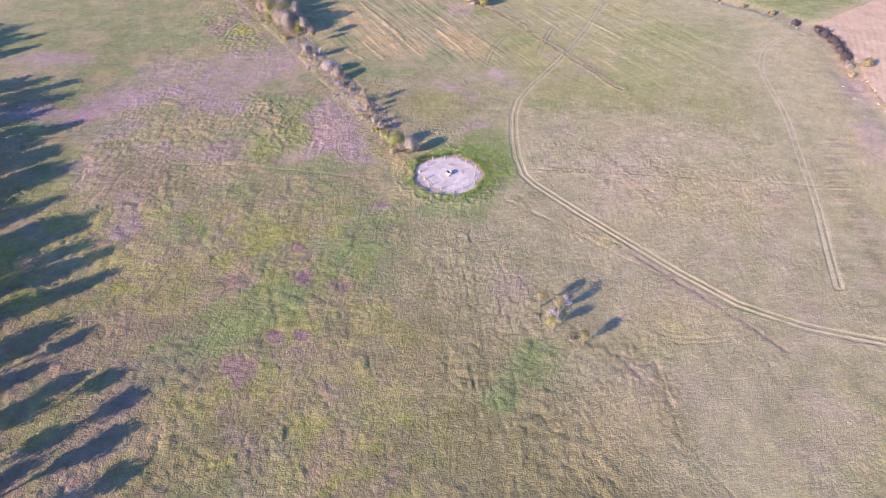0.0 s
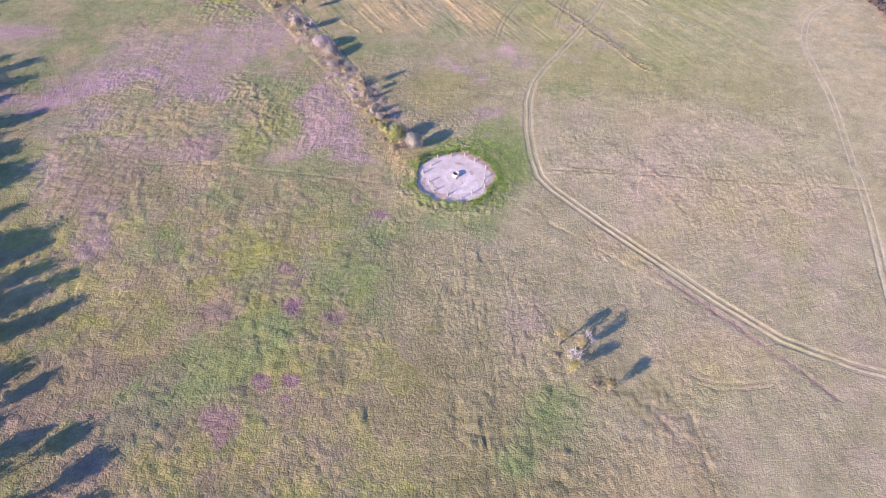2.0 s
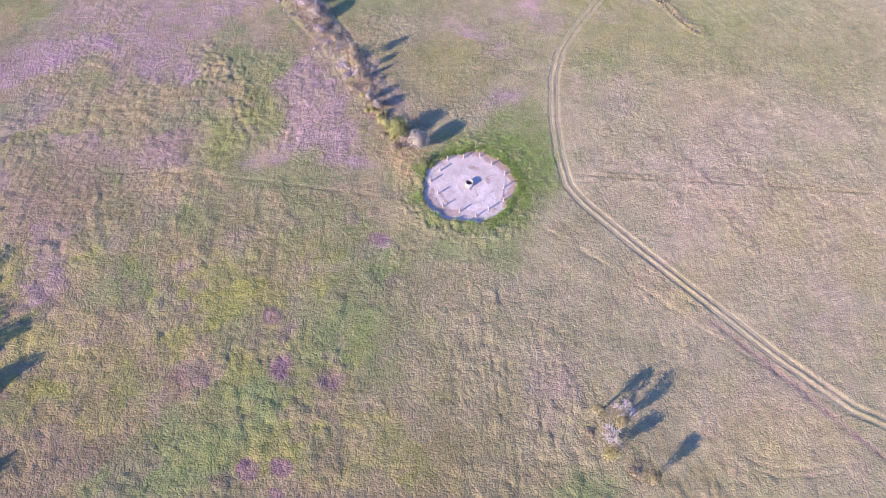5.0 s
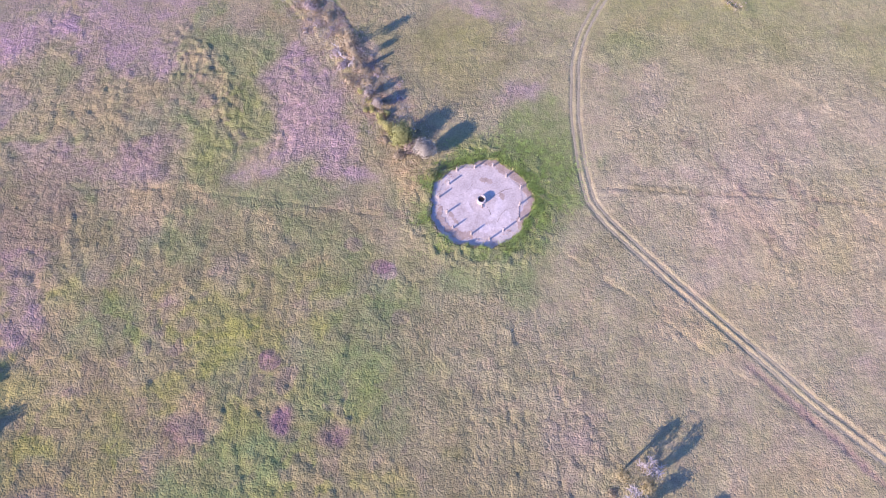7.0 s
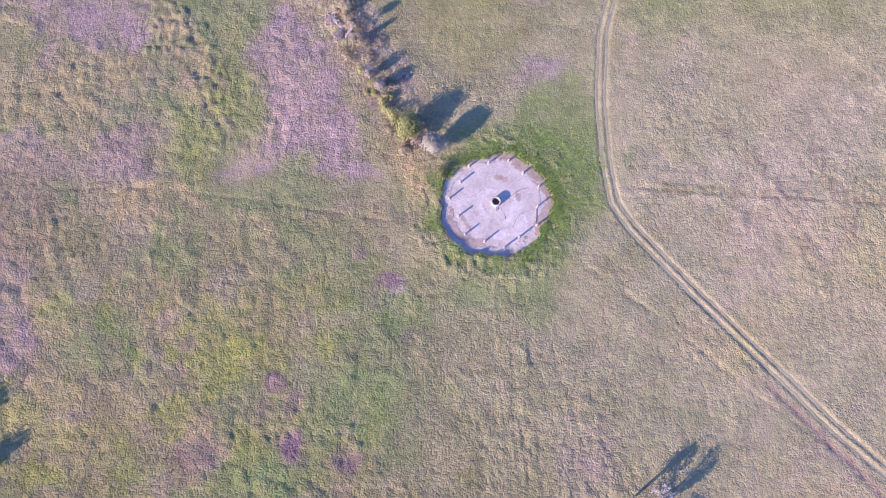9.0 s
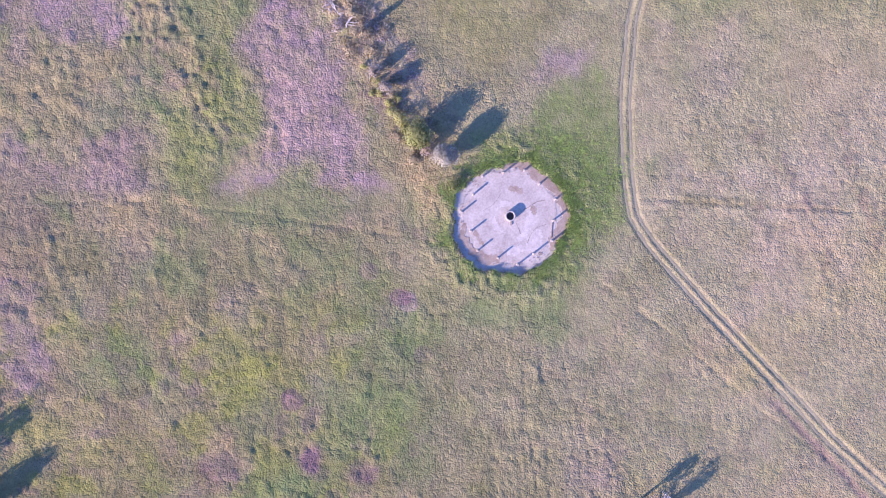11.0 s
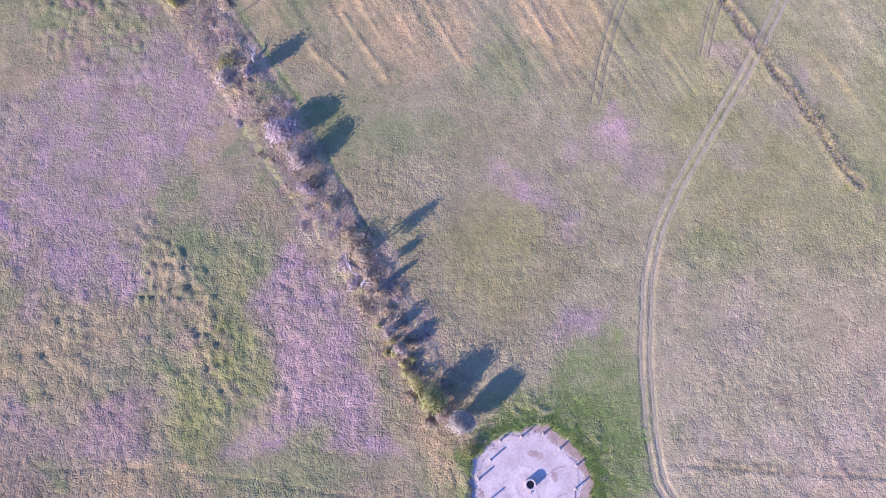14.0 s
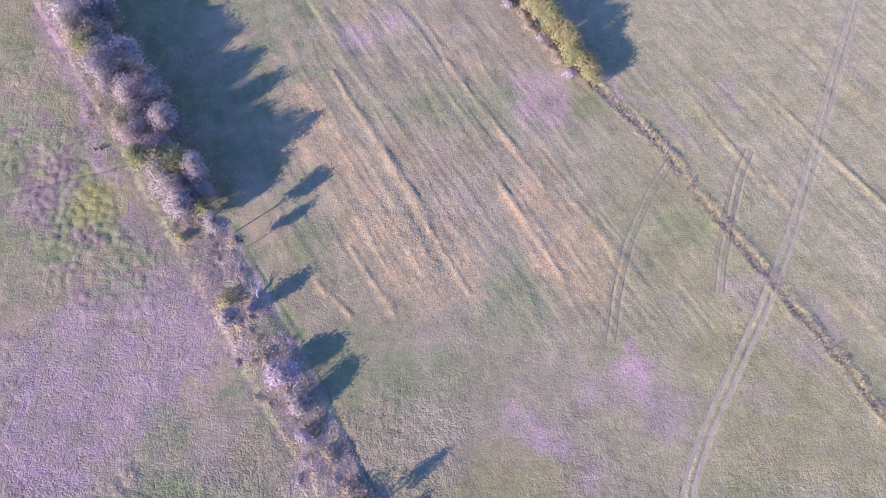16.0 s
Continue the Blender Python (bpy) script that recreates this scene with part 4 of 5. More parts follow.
# ---- the concrete pad with its well ring and posts ----
def build_pad():
    pad = base("concrete_pad", PAD[0], PAD[1], "round weathered lilac-grey concrete pad sunk in grass", "concrete pad", z=0.0)
    n = 120
    a = np.linspace(0, 2 * math.pi, n, endpoint=False)
    r = pad_radius(a) - 0.05
    rim = np.stack([r * np.cos(a), r * np.sin(a)], 1)
    bm = bmesh.new()
    rings = []
    for k, z in ((1.0, -0.5), (1.0, -0.06), (0.97, -0.03), (0.85, -0.015), (0.6, -0.015)):
        rings.append([bm.verts.new((x * k, y * k, z + (0.025 * random.random() if k > 0.8 else 0))) for x, y in rim])
    for lo, hi in zip(rings, rings[1:]):
        for i in range(n):
            bm.faces.new((lo[i], lo[(i + 1) % n], hi[(i + 1) % n], hi[i]))
    bm.faces.new(rings[-1])
    part("apron", bm, CONCRETE, pad, "weathered grey-lilac outer apron")
    # the raised inner slab, its corners at the posts
    bm = bmesh.new()
    edge = []
    pts = [(x - PAD[0], y - PAD[1]) for x, y in POSTS]
    m = len(pts)
    for i, (x, y) in enumerate(pts):
        qx, qy = pts[(i + 1) % m]
        for k in range(7):
            t = k / 7
            e = 1.03 + 0.035 * math.sin(9 * i + 5 * t) + 0.03 * random.random()
            edge.append(((x + (qx - x) * t) * e, (y + (qy - y) * t) * e))
    rings = [[bm.verts.new((x * k, y * k, z)) for x, y in edge] for k, z in ((1.0, -0.3), (1.0, 0.015), (0.985, 0.035))]
    for lo, hi in zip(rings, rings[1:]):
        for i in range(len(edge)):
            bm.faces.new((lo[i], hi[i], hi[(i + 1) % len(edge)], lo[(i + 1) % len(edge)]))
    top = bm.faces.new(rings[-1][::-1])
    bmesh.ops.recalc_face_normals(bm, faces=bm.faces)
    part("slab", bm, SLAB, pad, "pale lilac-grey slab with chipped edges")
    # the pale crescent along the south-west rim
    bm = bmesh.new()
    inner, outer = [], []
    for i in range(33):
        t = radians(183 + i * 3.1)
        ro = float(pad_radius(np.array(t))) - 0.55 - 0.1 * random.random()
        ri = ro - 1.25 * math.sin(math.pi * (i + 0.6) / 33.2) ** 0.6 - 0.1 * random.random()
        outer.append(bm.verts.new((ro * math.cos(t), ro * math.sin(t), 0.005)))
        inner.append(bm.verts.new((ri * math.cos(t), ri * math.sin(t), 0.01)))
    for i in range(32):
        bm.faces.new((inner[i], outer[i], outer[i + 1], inner[i + 1]))
    bm.normal_update()
    bmesh.ops.solidify(bm, geom=bm.faces[:], thickness=0.08)
    bmesh.ops.recalc_face_normals(bm, faces=bm.faces)
    part("rim_strip", bm, CONCRETE, pad, "bare concrete strip along the rim")
    def sheet(name, a0, a1, inner, outer, z, material, label, rag):
        """A ragged sheet between two distances from the middle, from one bearing to another."""
        bm = bmesh.new()
        n = max(8, int((a1 - a0) / 2.2))
        rows = []
        for i in range(n + 1):
            t, end = radians(a0 + (a1 - a0) * i / n), min(1.0, 0.35 + 4.0 * min(i, n - i) / n)
            lo, hi = inner(t) - rag * (random.random() - 0.5), outer(t) + rag * (random.random() - 0.5)
            m = 0.5 * (lo + hi)
            lo, hi = m + (lo - m) * end, m + (hi - m) * end
            rows.append([bm.verts.new((q * math.cos(t), q * math.sin(t), h)) for q, h in ((lo - 0.06, 0.0), (lo, z), (hi, z), (hi + 0.06, -0.02))])
        for p, q in zip(rows, rows[1:]):
            for i in range(3):
                bm.faces.new((p[i], p[i + 1], q[i + 1], q[i]))
        return part(name, bm, material, pad, label)

    def rim(t):
        return float(pad_radius(np.array(t)))

    sheet("earth_strip", -38, 96, lambda t: rim(t) - 1.75 + 0.35 * math.sin(5 * t), lambda t: rim(t) - 0.15, 0.050, GRIT, "pinkish-brown earth along the slab's edge", 0.35)
    sheet("earth_strip", 184, 256, lambda t: rim(t) - 2.9 + 0.5 * math.sin(4 * t), lambda t: rim(t) - 1.35, 0.045, GRIT, "gritty pinkish earth in the broken edge", 0.5)
    sheet("scour_mark", 60, 250, lambda t: 2.5 + 0.2 * math.sin(3 * t), lambda t: 3.1 + 0.3 * math.sin(4 * t), 0.047, CHALK, "pale worn arc round the well ring", 0.3)
    sheet("scour_mark", -70, 20, lambda t: 3.0 + 0.3 * math.sin(5 * t), lambda t: 4.4 + 0.4 * math.sin(4 * t), 0.047, CHALK, "pale scuffed concrete", 0.6)
    sheet("scour_mark", -95, -20, lambda t: 5.2 + 0.4 * math.sin(5 * t), lambda t: 6.9 + 0.5 * math.sin(6 * t), 0.047, CHALK, "pale scuffed concrete", 0.8)
    sheet("stain", 62, 92, lambda t: 4.9, lambda t: 5.9, 0.049, GRIT, "brown damp stain on the slab", 0.5)
    sheet("stain", 196, 226, lambda t: 6.3, lambda t: 7.0, 0.049, GRIT, "brown damp stain on the slab", 0.4)
    sheet("stain", 8, 30, lambda t: 4.2, lambda t: 5.0, 0.051, GRIT, "brown damp stain on the slab", 0.5)
    for line, wide in (([(0.9, -0.4), (1.5, -1.6), (1.8, -2.4), (2.0, -3.6)], 0.14), ([(2.4, 1.6), (3.6, 2.2), (4.9, 3.0), (6.4, 3.3)], 0.12), ([(-5.2, 1.4), (-3.0, 2.6), (-1.5, 4.6)], 0.05), ([(3.0, -4.6), (4.4, -2.0), (6.6, -1.0)], 0.06)):
        p = curve(line, 0.3)
        bm = bmesh.new()
        l, r = [], []
        for x, y in p:
            j, w = 0.12 * (random.random() - 0.5), wide * (0.4 + 0.6 * random.random())
            l.append(bm.verts.new((x - w / 2 + j, y + w / 3 + j, 0.041)))
            r.append(bm.verts.new((x + w / 2 + j, y - w / 3 + j, 0.041)))
        for i in range(len(p) - 1):
            bm.faces.new((l[i], r[i], r[i + 1], l[i + 1]))
        part("crack", bm, RUST, pad, "dark earth-filled crack")
    return pad


POSTS = [(-1.7, 161.7), (2.0, 162.3), (5.8, 162.7), (8.5, 160.2), (11.3, 157.4), (10.9, 153.6), (10.7, 150.0), (7.3, 147.7), (4.5, 145.8), (0.9, 147.0), (-2.7, 148.4), (-3.9, 151.9), (-5.5, 155.4), (-3.4, 158.5)]
build_pad()


def lathe(profile, n=16, cx=0.0, cy=0.0):
    bm = bmesh.new()
    rings = [[bm.verts.new((cx + r * math.cos(2 * math.pi * i / n), cy + r * math.sin(2 * math.pi * i / n), z)) for i in range(n)] for r, z in profile]
    for lo, hi in zip(rings, rings[1:]):
        for i in range(n):
            bm.faces.new((lo[i], lo[(i + 1) % n], hi[(i + 1) % n], hi[i]))
    bm.faces.new(rings[0][::-1])
    bm.faces.new(rings[-1])
    bmesh.ops.recalc_face_normals(bm, faces=bm.faces)
    return bm


def build_post():
    p = base("concrete_post", POSTS[0][0], POSTS[0][1], "stout whitewashed concrete post on the pad's edge", "post", "posts round the pad", z=0.03)
    part("shaft", lathe([(0.21, -0.1), (0.20, 0.05), (0.165, 0.12), (0.155, 1.1), (0.15, 1.16)], 10), POST, p)
    part("cap", lathe([(0.15, 1.155), (0.175, 1.17), (0.175, 1.25), (0.13, 1.30), (0.04, 1.32)], 10), POST, p, "chamfered white cap")
    part("footing", lathe([(0.30, -0.1), (0.28, 0.06), (0.24, 0.09)], 8), CONCRETE, p, "rough concrete footing")
    return p


first_post = build_post()
for k, (x, y) in enumerate(POSTS[1:]):
    copy_thing(first_post, pose(x, y, 0.03, 3.0 * math.sin(2.1 * k), 3.0 * math.cos(3.7 * k), 40 * k))


def build_ring():
    w = base("well_ring", 3.15, 154.5, "upright open concrete well ring with dark inside", "well ring", z=0.035)
    part("wall", lathe([(0.69, 0.0), (0.94, 0.0), (0.94, 0.10), (0.91, 0.14), (0.91, 0.92), (0.89, 0.96), (0.73, 0.96), (0.70, 0.92), (0.69, 0.05)], 36), CONCRETE, w)
    part("floor", lathe([(0.70, 0.12), (0.69, 0.16)], 24), DARK_WATER, w, "dark standing water")
    bm = lathe([(0.07, -0.45), (0.07, 0.40), (0.10, 0.40), (0.10, 0.48)], 10)
    bm.transform(Matrix.Translation((0.15, -1.15, 0.16)) @ Matrix.Rotation(radians(90), 4, "X"))
    part("outlet_pipe", bm, RUST, w, "rusty iron outlet pipe")


build_ring()


def beam(name, ax, ay, bx, by, thick, label, category, z=0.09):
    length, ang = math.hypot(bx - ax, by - ay), math.degrees(math.atan2(by - ay, bx - ax))
    bm = bmesh.new()
    bmesh.ops.create_cube(bm, size=1.0)
    bm.transform(Matrix.Translation((length / 2, 0, thick / 2)) @ Matrix.Diagonal((length, thick, thick, 1)))
    bmesh.ops.bevel(bm, geom=bm.edges[:], offset=thick * 0.15, segments=1, affect="EDGES")
    me = bpy.data.meshes.new(name)
    bm.to_mesh(me)
    bm.free()
    me.materials.append(RUST)
    ob = tagged(new(name, me), label, category)
    ob.matrix_world = pose(ax, ay, z, 0, 0, ang)
    return ob


beam("fallen_rail", 10.75, 153.2, 10.6, 150.5, 0.08, "dark rusted rail lying between two posts", "rail")


def pebbles(name, x, y, z, size, material, label, category, seed):
    """Loose stones: little uneven blocks."""
    r = np.random.default_rng(seed)
    n = len(x)
    unit = np.array([(a, b, c) for c in (-1, 1) for b in (-1, 1) for a in (-1, 1)], float) * 0.5
    v = unit[None] * (size * (0.5 + r.random((n, 3)).T)).T[:, None, :] * np.array((1.0, 0.8, 0.55)) * (0.7 + 0.6 * r.random((n, 8, 1)))
    t = 6.283 * r.random(n)
    c, s = np.cos(t)[:, None], np.sin(t)[:, None]
    v = np.stack([v[..., 0] * c - v[..., 1] * s + x[:, None], v[..., 0] * s + v[..., 1] * c + y[:, None], v[..., 2] + z[:, None]], -1).reshape(-1, 3)
    f = np.array([(0, 2, 3, 1), (4, 5, 7, 6), (0, 1, 5, 4), (2, 6, 7, 3), (0, 4, 6, 2), (1, 3, 7, 5)])
    f = (f[None] + 8 * np.arange(n)[:, None, None]).reshape(-1, 4)
    return tagged(new(name, mesh_of(name, v, f, [material], False)), label, category, kind="stuff")


r = np.random.default_rng(90)
a, d = 6.283 * r.random(520), 1.9 * r.random(520) ** 1.3
q = pad_radius(a) - 0.2 - d
pebbles("rubble", PAD[0] + q * np.cos(a), PAD[1] + q * np.sin(a), np.full(520, 0.03), 0.08 + 0.13 * r.random(520), GRIT, "crumbled concrete and earth along the pad's apron", "rubble", 91)
p = curve(BROOK, 0.5)
q = p[r.integers(0, len(p), 260)] + r.normal(0, 3.0, (260, 2))
pebbles("brook_stones", q[:, 0], q[:, 1], macro(q[:, 0], q[:, 1]), 0.25 + 0.55 * r.random(260) ** 2, STONE, "pale stones strewn along the brook", "stones", 92)

# ---- plants ----
def tube(verts, faces, path, radii, n=6):
    path = [Vector(p) for p in path]
    start = len(verts)
    for i, (p, r) in enumerate(zip(path, radii)):
        d = (path[min(i + 1, len(path) - 1)] - path[max(i - 1, 0)]).normalized()
        a = d.cross(Vector((0.31, 0.95, 0.05))).normalized()
        b = d.cross(a)
        for k in range(n):
            t = 2 * math.pi * k / n
            verts.append(tuple(p + r * (math.cos(t) * a + math.sin(t) * b)))
    for i in range(len(path) - 1):
        for k in range(n):
            q, s = start + i * n + k, start + i * n + (k + 1) % n
            faces.append((q, s, s + n, q + n))


def leaves(centres, r, per, spread, size, centre):
    """Leaf sprays: per triangles round every centre. Arrays of places and faces."""
    c = np.repeat(np.asarray(centres), per, 0)
    n = len(c)
    c = c + r.normal(0, 1, (n, 3)) * np.asarray(spread)
    d = r.normal(0, 1, (n, 3))
    d /= np.linalg.norm(d, axis=1)[:, None]
    e = np.cross(d, r.normal(0, 1, (n, 3)))
    e /= np.linalg.norm(e, axis=1)[:, None]
    s = (size * (0.6 + 0.8 * r.random(n)))[:, None]
    v = np.stack([c - 0.38 * s * e, c + 0.38 * s * e, c + s * d], 1)
    out = c - centre
    out[:, 2] = out[:, 2] * 0.8 + 0.45
    out /= np.linalg.norm(out, axis=1)[:, None] + 1e-6
    face = np.cross(v[:, 1] - v[:, 0], v[:, 2] - v[:, 0])
    face /= np.linalg.norm(face, axis=1)[:, None] + 1e-9
    away = (face * out).sum(1) < 0
    v[away] = v[away][:, [1, 0, 2]]
    face[away] *= -1
    nrm = 0.75 * out + 0.5 * face
    nrm /= np.linalg.norm(nrm, axis=1)[:, None]
    return v.reshape(-1, 3), np.arange(3 * n).reshape(-1, 3), np.repeat(nrm, 3, 0)


def crown_points(r, count, height, low, radius, lobes):
    """Spray centres on the outer part of a lumpy crown between low and height."""
    out = []
    mid, half = 0.5 * (low + height), 0.5 * (height - low)
    lumps = [(r.normal(0, 0.40, 3), 0.24 + 0.30 * r.random()) for _ in range(lobes)]
    while len(out) < count:
        o, k = lumps[r.integers(lobes)]
        p = r.normal(0, 1, 3)
        p = o + k * p / np.linalg.norm(p) * (0.55 + 0.45 * r.random())
        if np.linalg.norm(p) < 1.05:
            out.append((p[0] * radius, p[1] * radius, mid + p[2] * half))
    return np.array(out)


def tree(x, y, h, radius, leaf, label, low=0.35, stems=1, sprays=70, per=26, size=0.30, seed=0, category="tree", name="tree", group=""):
    sprays, per, size = int(1.25 * sprays), int(per * (0.7 if per > 16 else 0.9)), 1.2 * size
    r = np.random.default_rng(1000 + seed)
    t = base(name, x, y, label, category, group)
    pts = crown_points(r, sprays, h, low * h, radius, 11)
    v, f = [], []
    for s in range(stems):
        a, k = r.random() * 6.28, (0.16 * radius if stems == 1 else 0.42 * radius)
        off = Vector((k * math.cos(a), k * math.sin(a), 0))
        root = off * (0.0 if stems == 1 else 0.35)
        lean = Vector((off.x * 1.2, off.y * 1.2, h * (0.80 + 0.12 * r.random())))
        path = [root + Vector((0, 0, -0.3)), root + Vector((0, 0, 0.05)), root.lerp(lean, 0.35) + Vector(r.normal(0, 0.05 * h / 6, 3)), root.lerp(lean, 0.7) + Vector(r.normal(0, 0.08 * h / 6, 3)), lean]
        g = (0.016 if stems == 1 else 0.011) * h
        tube(v, f, path, [g * 1.35, g, g * 0.75, g * 0.45, g * 0.12], 7)
        for j in range(9 if stems == 1 else 5):
            tgt = Vector(pts[r.integers(len(pts))])
            q = 0.35 + 0.5 * r.random()
            st = path[1].lerp(path[4], q)
            m = st.lerp(tgt, 0.5) + Vector((0, 0, -0.05 * h * r.random()))
            tube(v, f, [st, m, tgt], [g * 0.42, g * 0.25, g * 0.06], 5)
    arrays_part("trunk", v, f, BARK, t, "", True)
    lv, lf, ln = leaves(pts, r, per, (0.21 * radius, 0.21 * radius, 0.21 * radius), size, np.array((0, 0, 0.45 * h * (1 + low))))
    arrays_part("crown", lv, lf, LEAF[leaf], t, "", True, ln)
    return t


def shrub(x, y, h, radius, leaf, label, seed=0, sprays=34, per=22, size=0.2, name="shrub", group=""):
    return tree(x, y, h, radius, leaf, label, 0.06, 3, sprays, per, size, seed, "shrub", name, group)


def dead_bush(x, y, h, radius, label, seed=0, twigs=46, name="dead_shrub"):
    r = np.random.default_rng(3000 + seed)
    t = base(name, x, y, label, "dead shrub")
    v, f, tv, tf = [], [], [], []
    for k in range(9):
        a = 6.28 * (k + r.random()) / 9
        tip = Vector((radius * (0.4 + 0.6 * r.random()) * math.cos(a), radius * (0.4 + 0.6 * r.random()) * math.sin(a), h * (0.55 + 0.45 * r.random())))
        mid = tip * 0.5 + Vector((*r.normal(0, 0.1 * radius, 2), 0.1 * h))
        tube(v, f, [(0, 0, -0.2), tuple(mid), tuple(tip)], [0.07, 0.05, 0.02], 5)
        for j in range(twigs // 9):
            s = mid.lerp(tip, r.random())
            e = s + Vector(r.normal(0, 0.26 * radius, 3)) + Vector((0, 0, 0.12 * h))
            tube(tv, tf, [tuple(s), tuple(e)], [0.045, 0.018], 4)
    arrays_part("stem", v, f, DEADWOOD, t)
    arrays_part("bare_crown", tv, tf, DEADWOOD, t)
    return t


def back(tip_x, tip_y, h):
    """Where a tree of that height stands whose shadow ends there."""
    k = h / math.tan(radians(SUN_UP))
    return tip_x - k * SHADE_DIR[0], tip_y - k * SHADE_DIR[1]


# thin group in the meadow south-east of the pad
G = "trees in the meadow group"
tree(24.4, 101.4, 6.7, 1.5, "sere", "slender multi-stemmed tree with sparse olive-brown crown", 0.40, 5, 56, 16, 0.22, 1, group=G)
tree(28.4, 99.8, 6.4, 1.45, "sere", "slender multi-stemmed tree with sparse yellow-green crown", 0.40, 5, 56, 16, 0.22, 2, group=G)
tree(26.2, 94.3, 5.8, 1.45, "yellow", "small multi-stemmed tree with bright yellow-green top", 0.42, 4, 52, 16, 0.22, 3, group=G)
tree(32.5, 90.0, 5.1, 1.5, "sere", "small multi-stemmed tree with sparse yellowish crown", 0.45, 4, 50, 16, 0.22, 4, group=G)
dead_bush(26.9, 97.9, 1.8, 2.2, "bleached leafless shrub among slender trees", 1, 150)
dead_bush(30.3, 102.6, 1.6, 2.2, "bleached twiggy shrub among slender trees", 2, 150)
shrub(23.6, 98.6, 0.35, 0.9, "dry", "low dry brown shrub in rough grass", 6)
shrub(30.5, 92.0, 0.35, 0.9, "dry", "low dry brown shrub in rough grass", 7)

# along the old hedge bank
tree(-8.4, 164.8, 6.6, 1.8, "silver", "dense rounded silver-leaved tree beside the pad", 0.10, 2, 380, 40, 0.20, 11)
tree(-13.2, 169.3, 4.6, 2.3, "green", "spreading dull green tree on the hedge bank", 0.10, 3, 180, 30, 0.26, 12)
shrub(-11.2, 166.6, 3.0, 1.6, "rust", "twiggy dark shrub on the hedge bank", 13)
shrub(-16.3, 172.2, 2.4, 1.6, "bright", "yellow-green shrub on the hedge bank", 14)
shrub(-13.9, 165.0, 1.6, 1.2, "dry", "straw-coloured dry shrub on the hedge bank", 15)
shrub(-7.2, 160.2, 1.9, 1.5, "green", "dark green bush at the pad's edge", 16)
tree(-18.6, 177.6, 3.9, 1.3, "gum", "small grey-brown tree on the hedge bank", 0.2, 2, 50, 24, 0.24, 17)
tree(-20.8, 180.6, 3.6, 1.1, "gum", "small grey-brown tree on the hedge bank", 0.2, 2, 46, 24, 0.24, 18)
for k, (x, y, rr) in enumerate(((-20.7, 179.0, 0.9), (-18.9, 178.2, 0.75), (-21.4, 176.8, 0.8), (-18.2, 174.9, 0.9), (-16.9, 175.6, 0.8), (-22.6, 181.4, 0.6), (-15.6, 170.4, 1.1), (-15.0, 168.2, 0.9), (-19.9, 176.9, 0.8), (-17.6, 173.2, 1.0))):
    shrub(x, y, 1.3 + 0.5 * (k % 2), rr, "bright", "small bright yellow-green shrub on the hedge bank", 20 + k, 22, 20, 0.18)
tree(-23.9, 187.2, 4.1, 0.85, "dry", "narrow dry-leaved tree on the hedge bank", 0.3, 1, 36, 22, 0.2, 30)
tree(-24.2, 190.4, 4.9, 1.0, "dry", "narrow dry-leaved tree on the hedge bank", 0.35, 2, 40, 22, 0.2, 31)
tree(-25.4, 193.9, 6.6, 1.25, "dry", "tall narrow dry-leaved tree on the hedge bank", 0.42, 3, 54, 22, 0.22, 32)
shrub(-26.3, 195.4, 1.9, 2.7, "straw", "broad straw-coloured shrub on the hedge bank", 33, 90)
dead_bush(-37.9, 213.0, 2.6, 2.0, "pale leafless shrub on the hedge bank", 34)
tree(-39.9, 216.6, 4.0, 2.6, "lilac", "pale lilac flowering shrub on the hedge bank", 0.08, 3, 280, 26, 0.24, 35, "shrub", "flowering_shrub")
tree(-36.6, 211.4, 4.4, 2.5, "gum", "bushy grey-brown tree on the hedge bank", 0.12, 3, 130, 26, 0.26, 36)
shrub(-36.0, 206.4, 1.6, 1.7, "lilac", "low pale lilac shrub on the hedge bank", 37)
tree(-49.6, 226.4, 7.0, 2.0, "gum", "leafy olive-grey tree on the hedge bank", 0.28, 2, 90, 26, 0.26, 38)
shrub(-46.6, 229.2, 1.6, 1.5, "lilac", "low pale lilac shrub on the hedge bank", 39)
tree(-53.2, 243.4, 9.3, 1.8, "gum", "tall slender grey tree at the end of the wood", 0.42, 1, 80, 26, 0.28, 40)
tree(-50.2, 240.8, 6.4, 1.5, "dry", "slender pale-leaved tree at the end of the wood", 0.40, 2, 60, 22, 0.26, 41)
tree(-56.6, 247.6, 6.0, 1.8, "green", "dark green tree at the end of the wood", 0.15, 2, 90, 26, 0.26, 42)
shrub(-61.6, 243.0, 1.8, 1.2, "bright", "small orange-yellow shrub beside the wood", 43)
WOOD = "grey-leaved tall trees of the hedge wood"
r_wood = np.random.default_rng(5)
for k in range(76):
    q = k / 75
    cx, cy = -57 - 62 * q, 250.5 + 96 * q
    off = min(1.0, max(-7.0, r_wood.normal(-1.6, 3.0)))
    hh = 7.6 + 3.4 * r_wood.random()
    kind = ("gum", "gum", "rust", "dry", "gum", "haze", "gum", "green")[r_wood.integers(8)] if k > 3 else "gum"
    words = {"gum": "tall grey-brown leafy tree in the wood", "rust": "tall reddish-brown tree in the wood", "dry": "tall pale dry-leaved tree in the wood", "haze": "tall pale mauve-grey feathery tree in the wood", "green": "dull green tree in the wood"}[kind]
    tree(cx + off * 0.85, cy + off * 0.5, hh, 2.4 + 1.1 * r_wood.random(), kind, words, 0.10, 1, 170, 46, 0.24, 800 + k, group=WOOD)

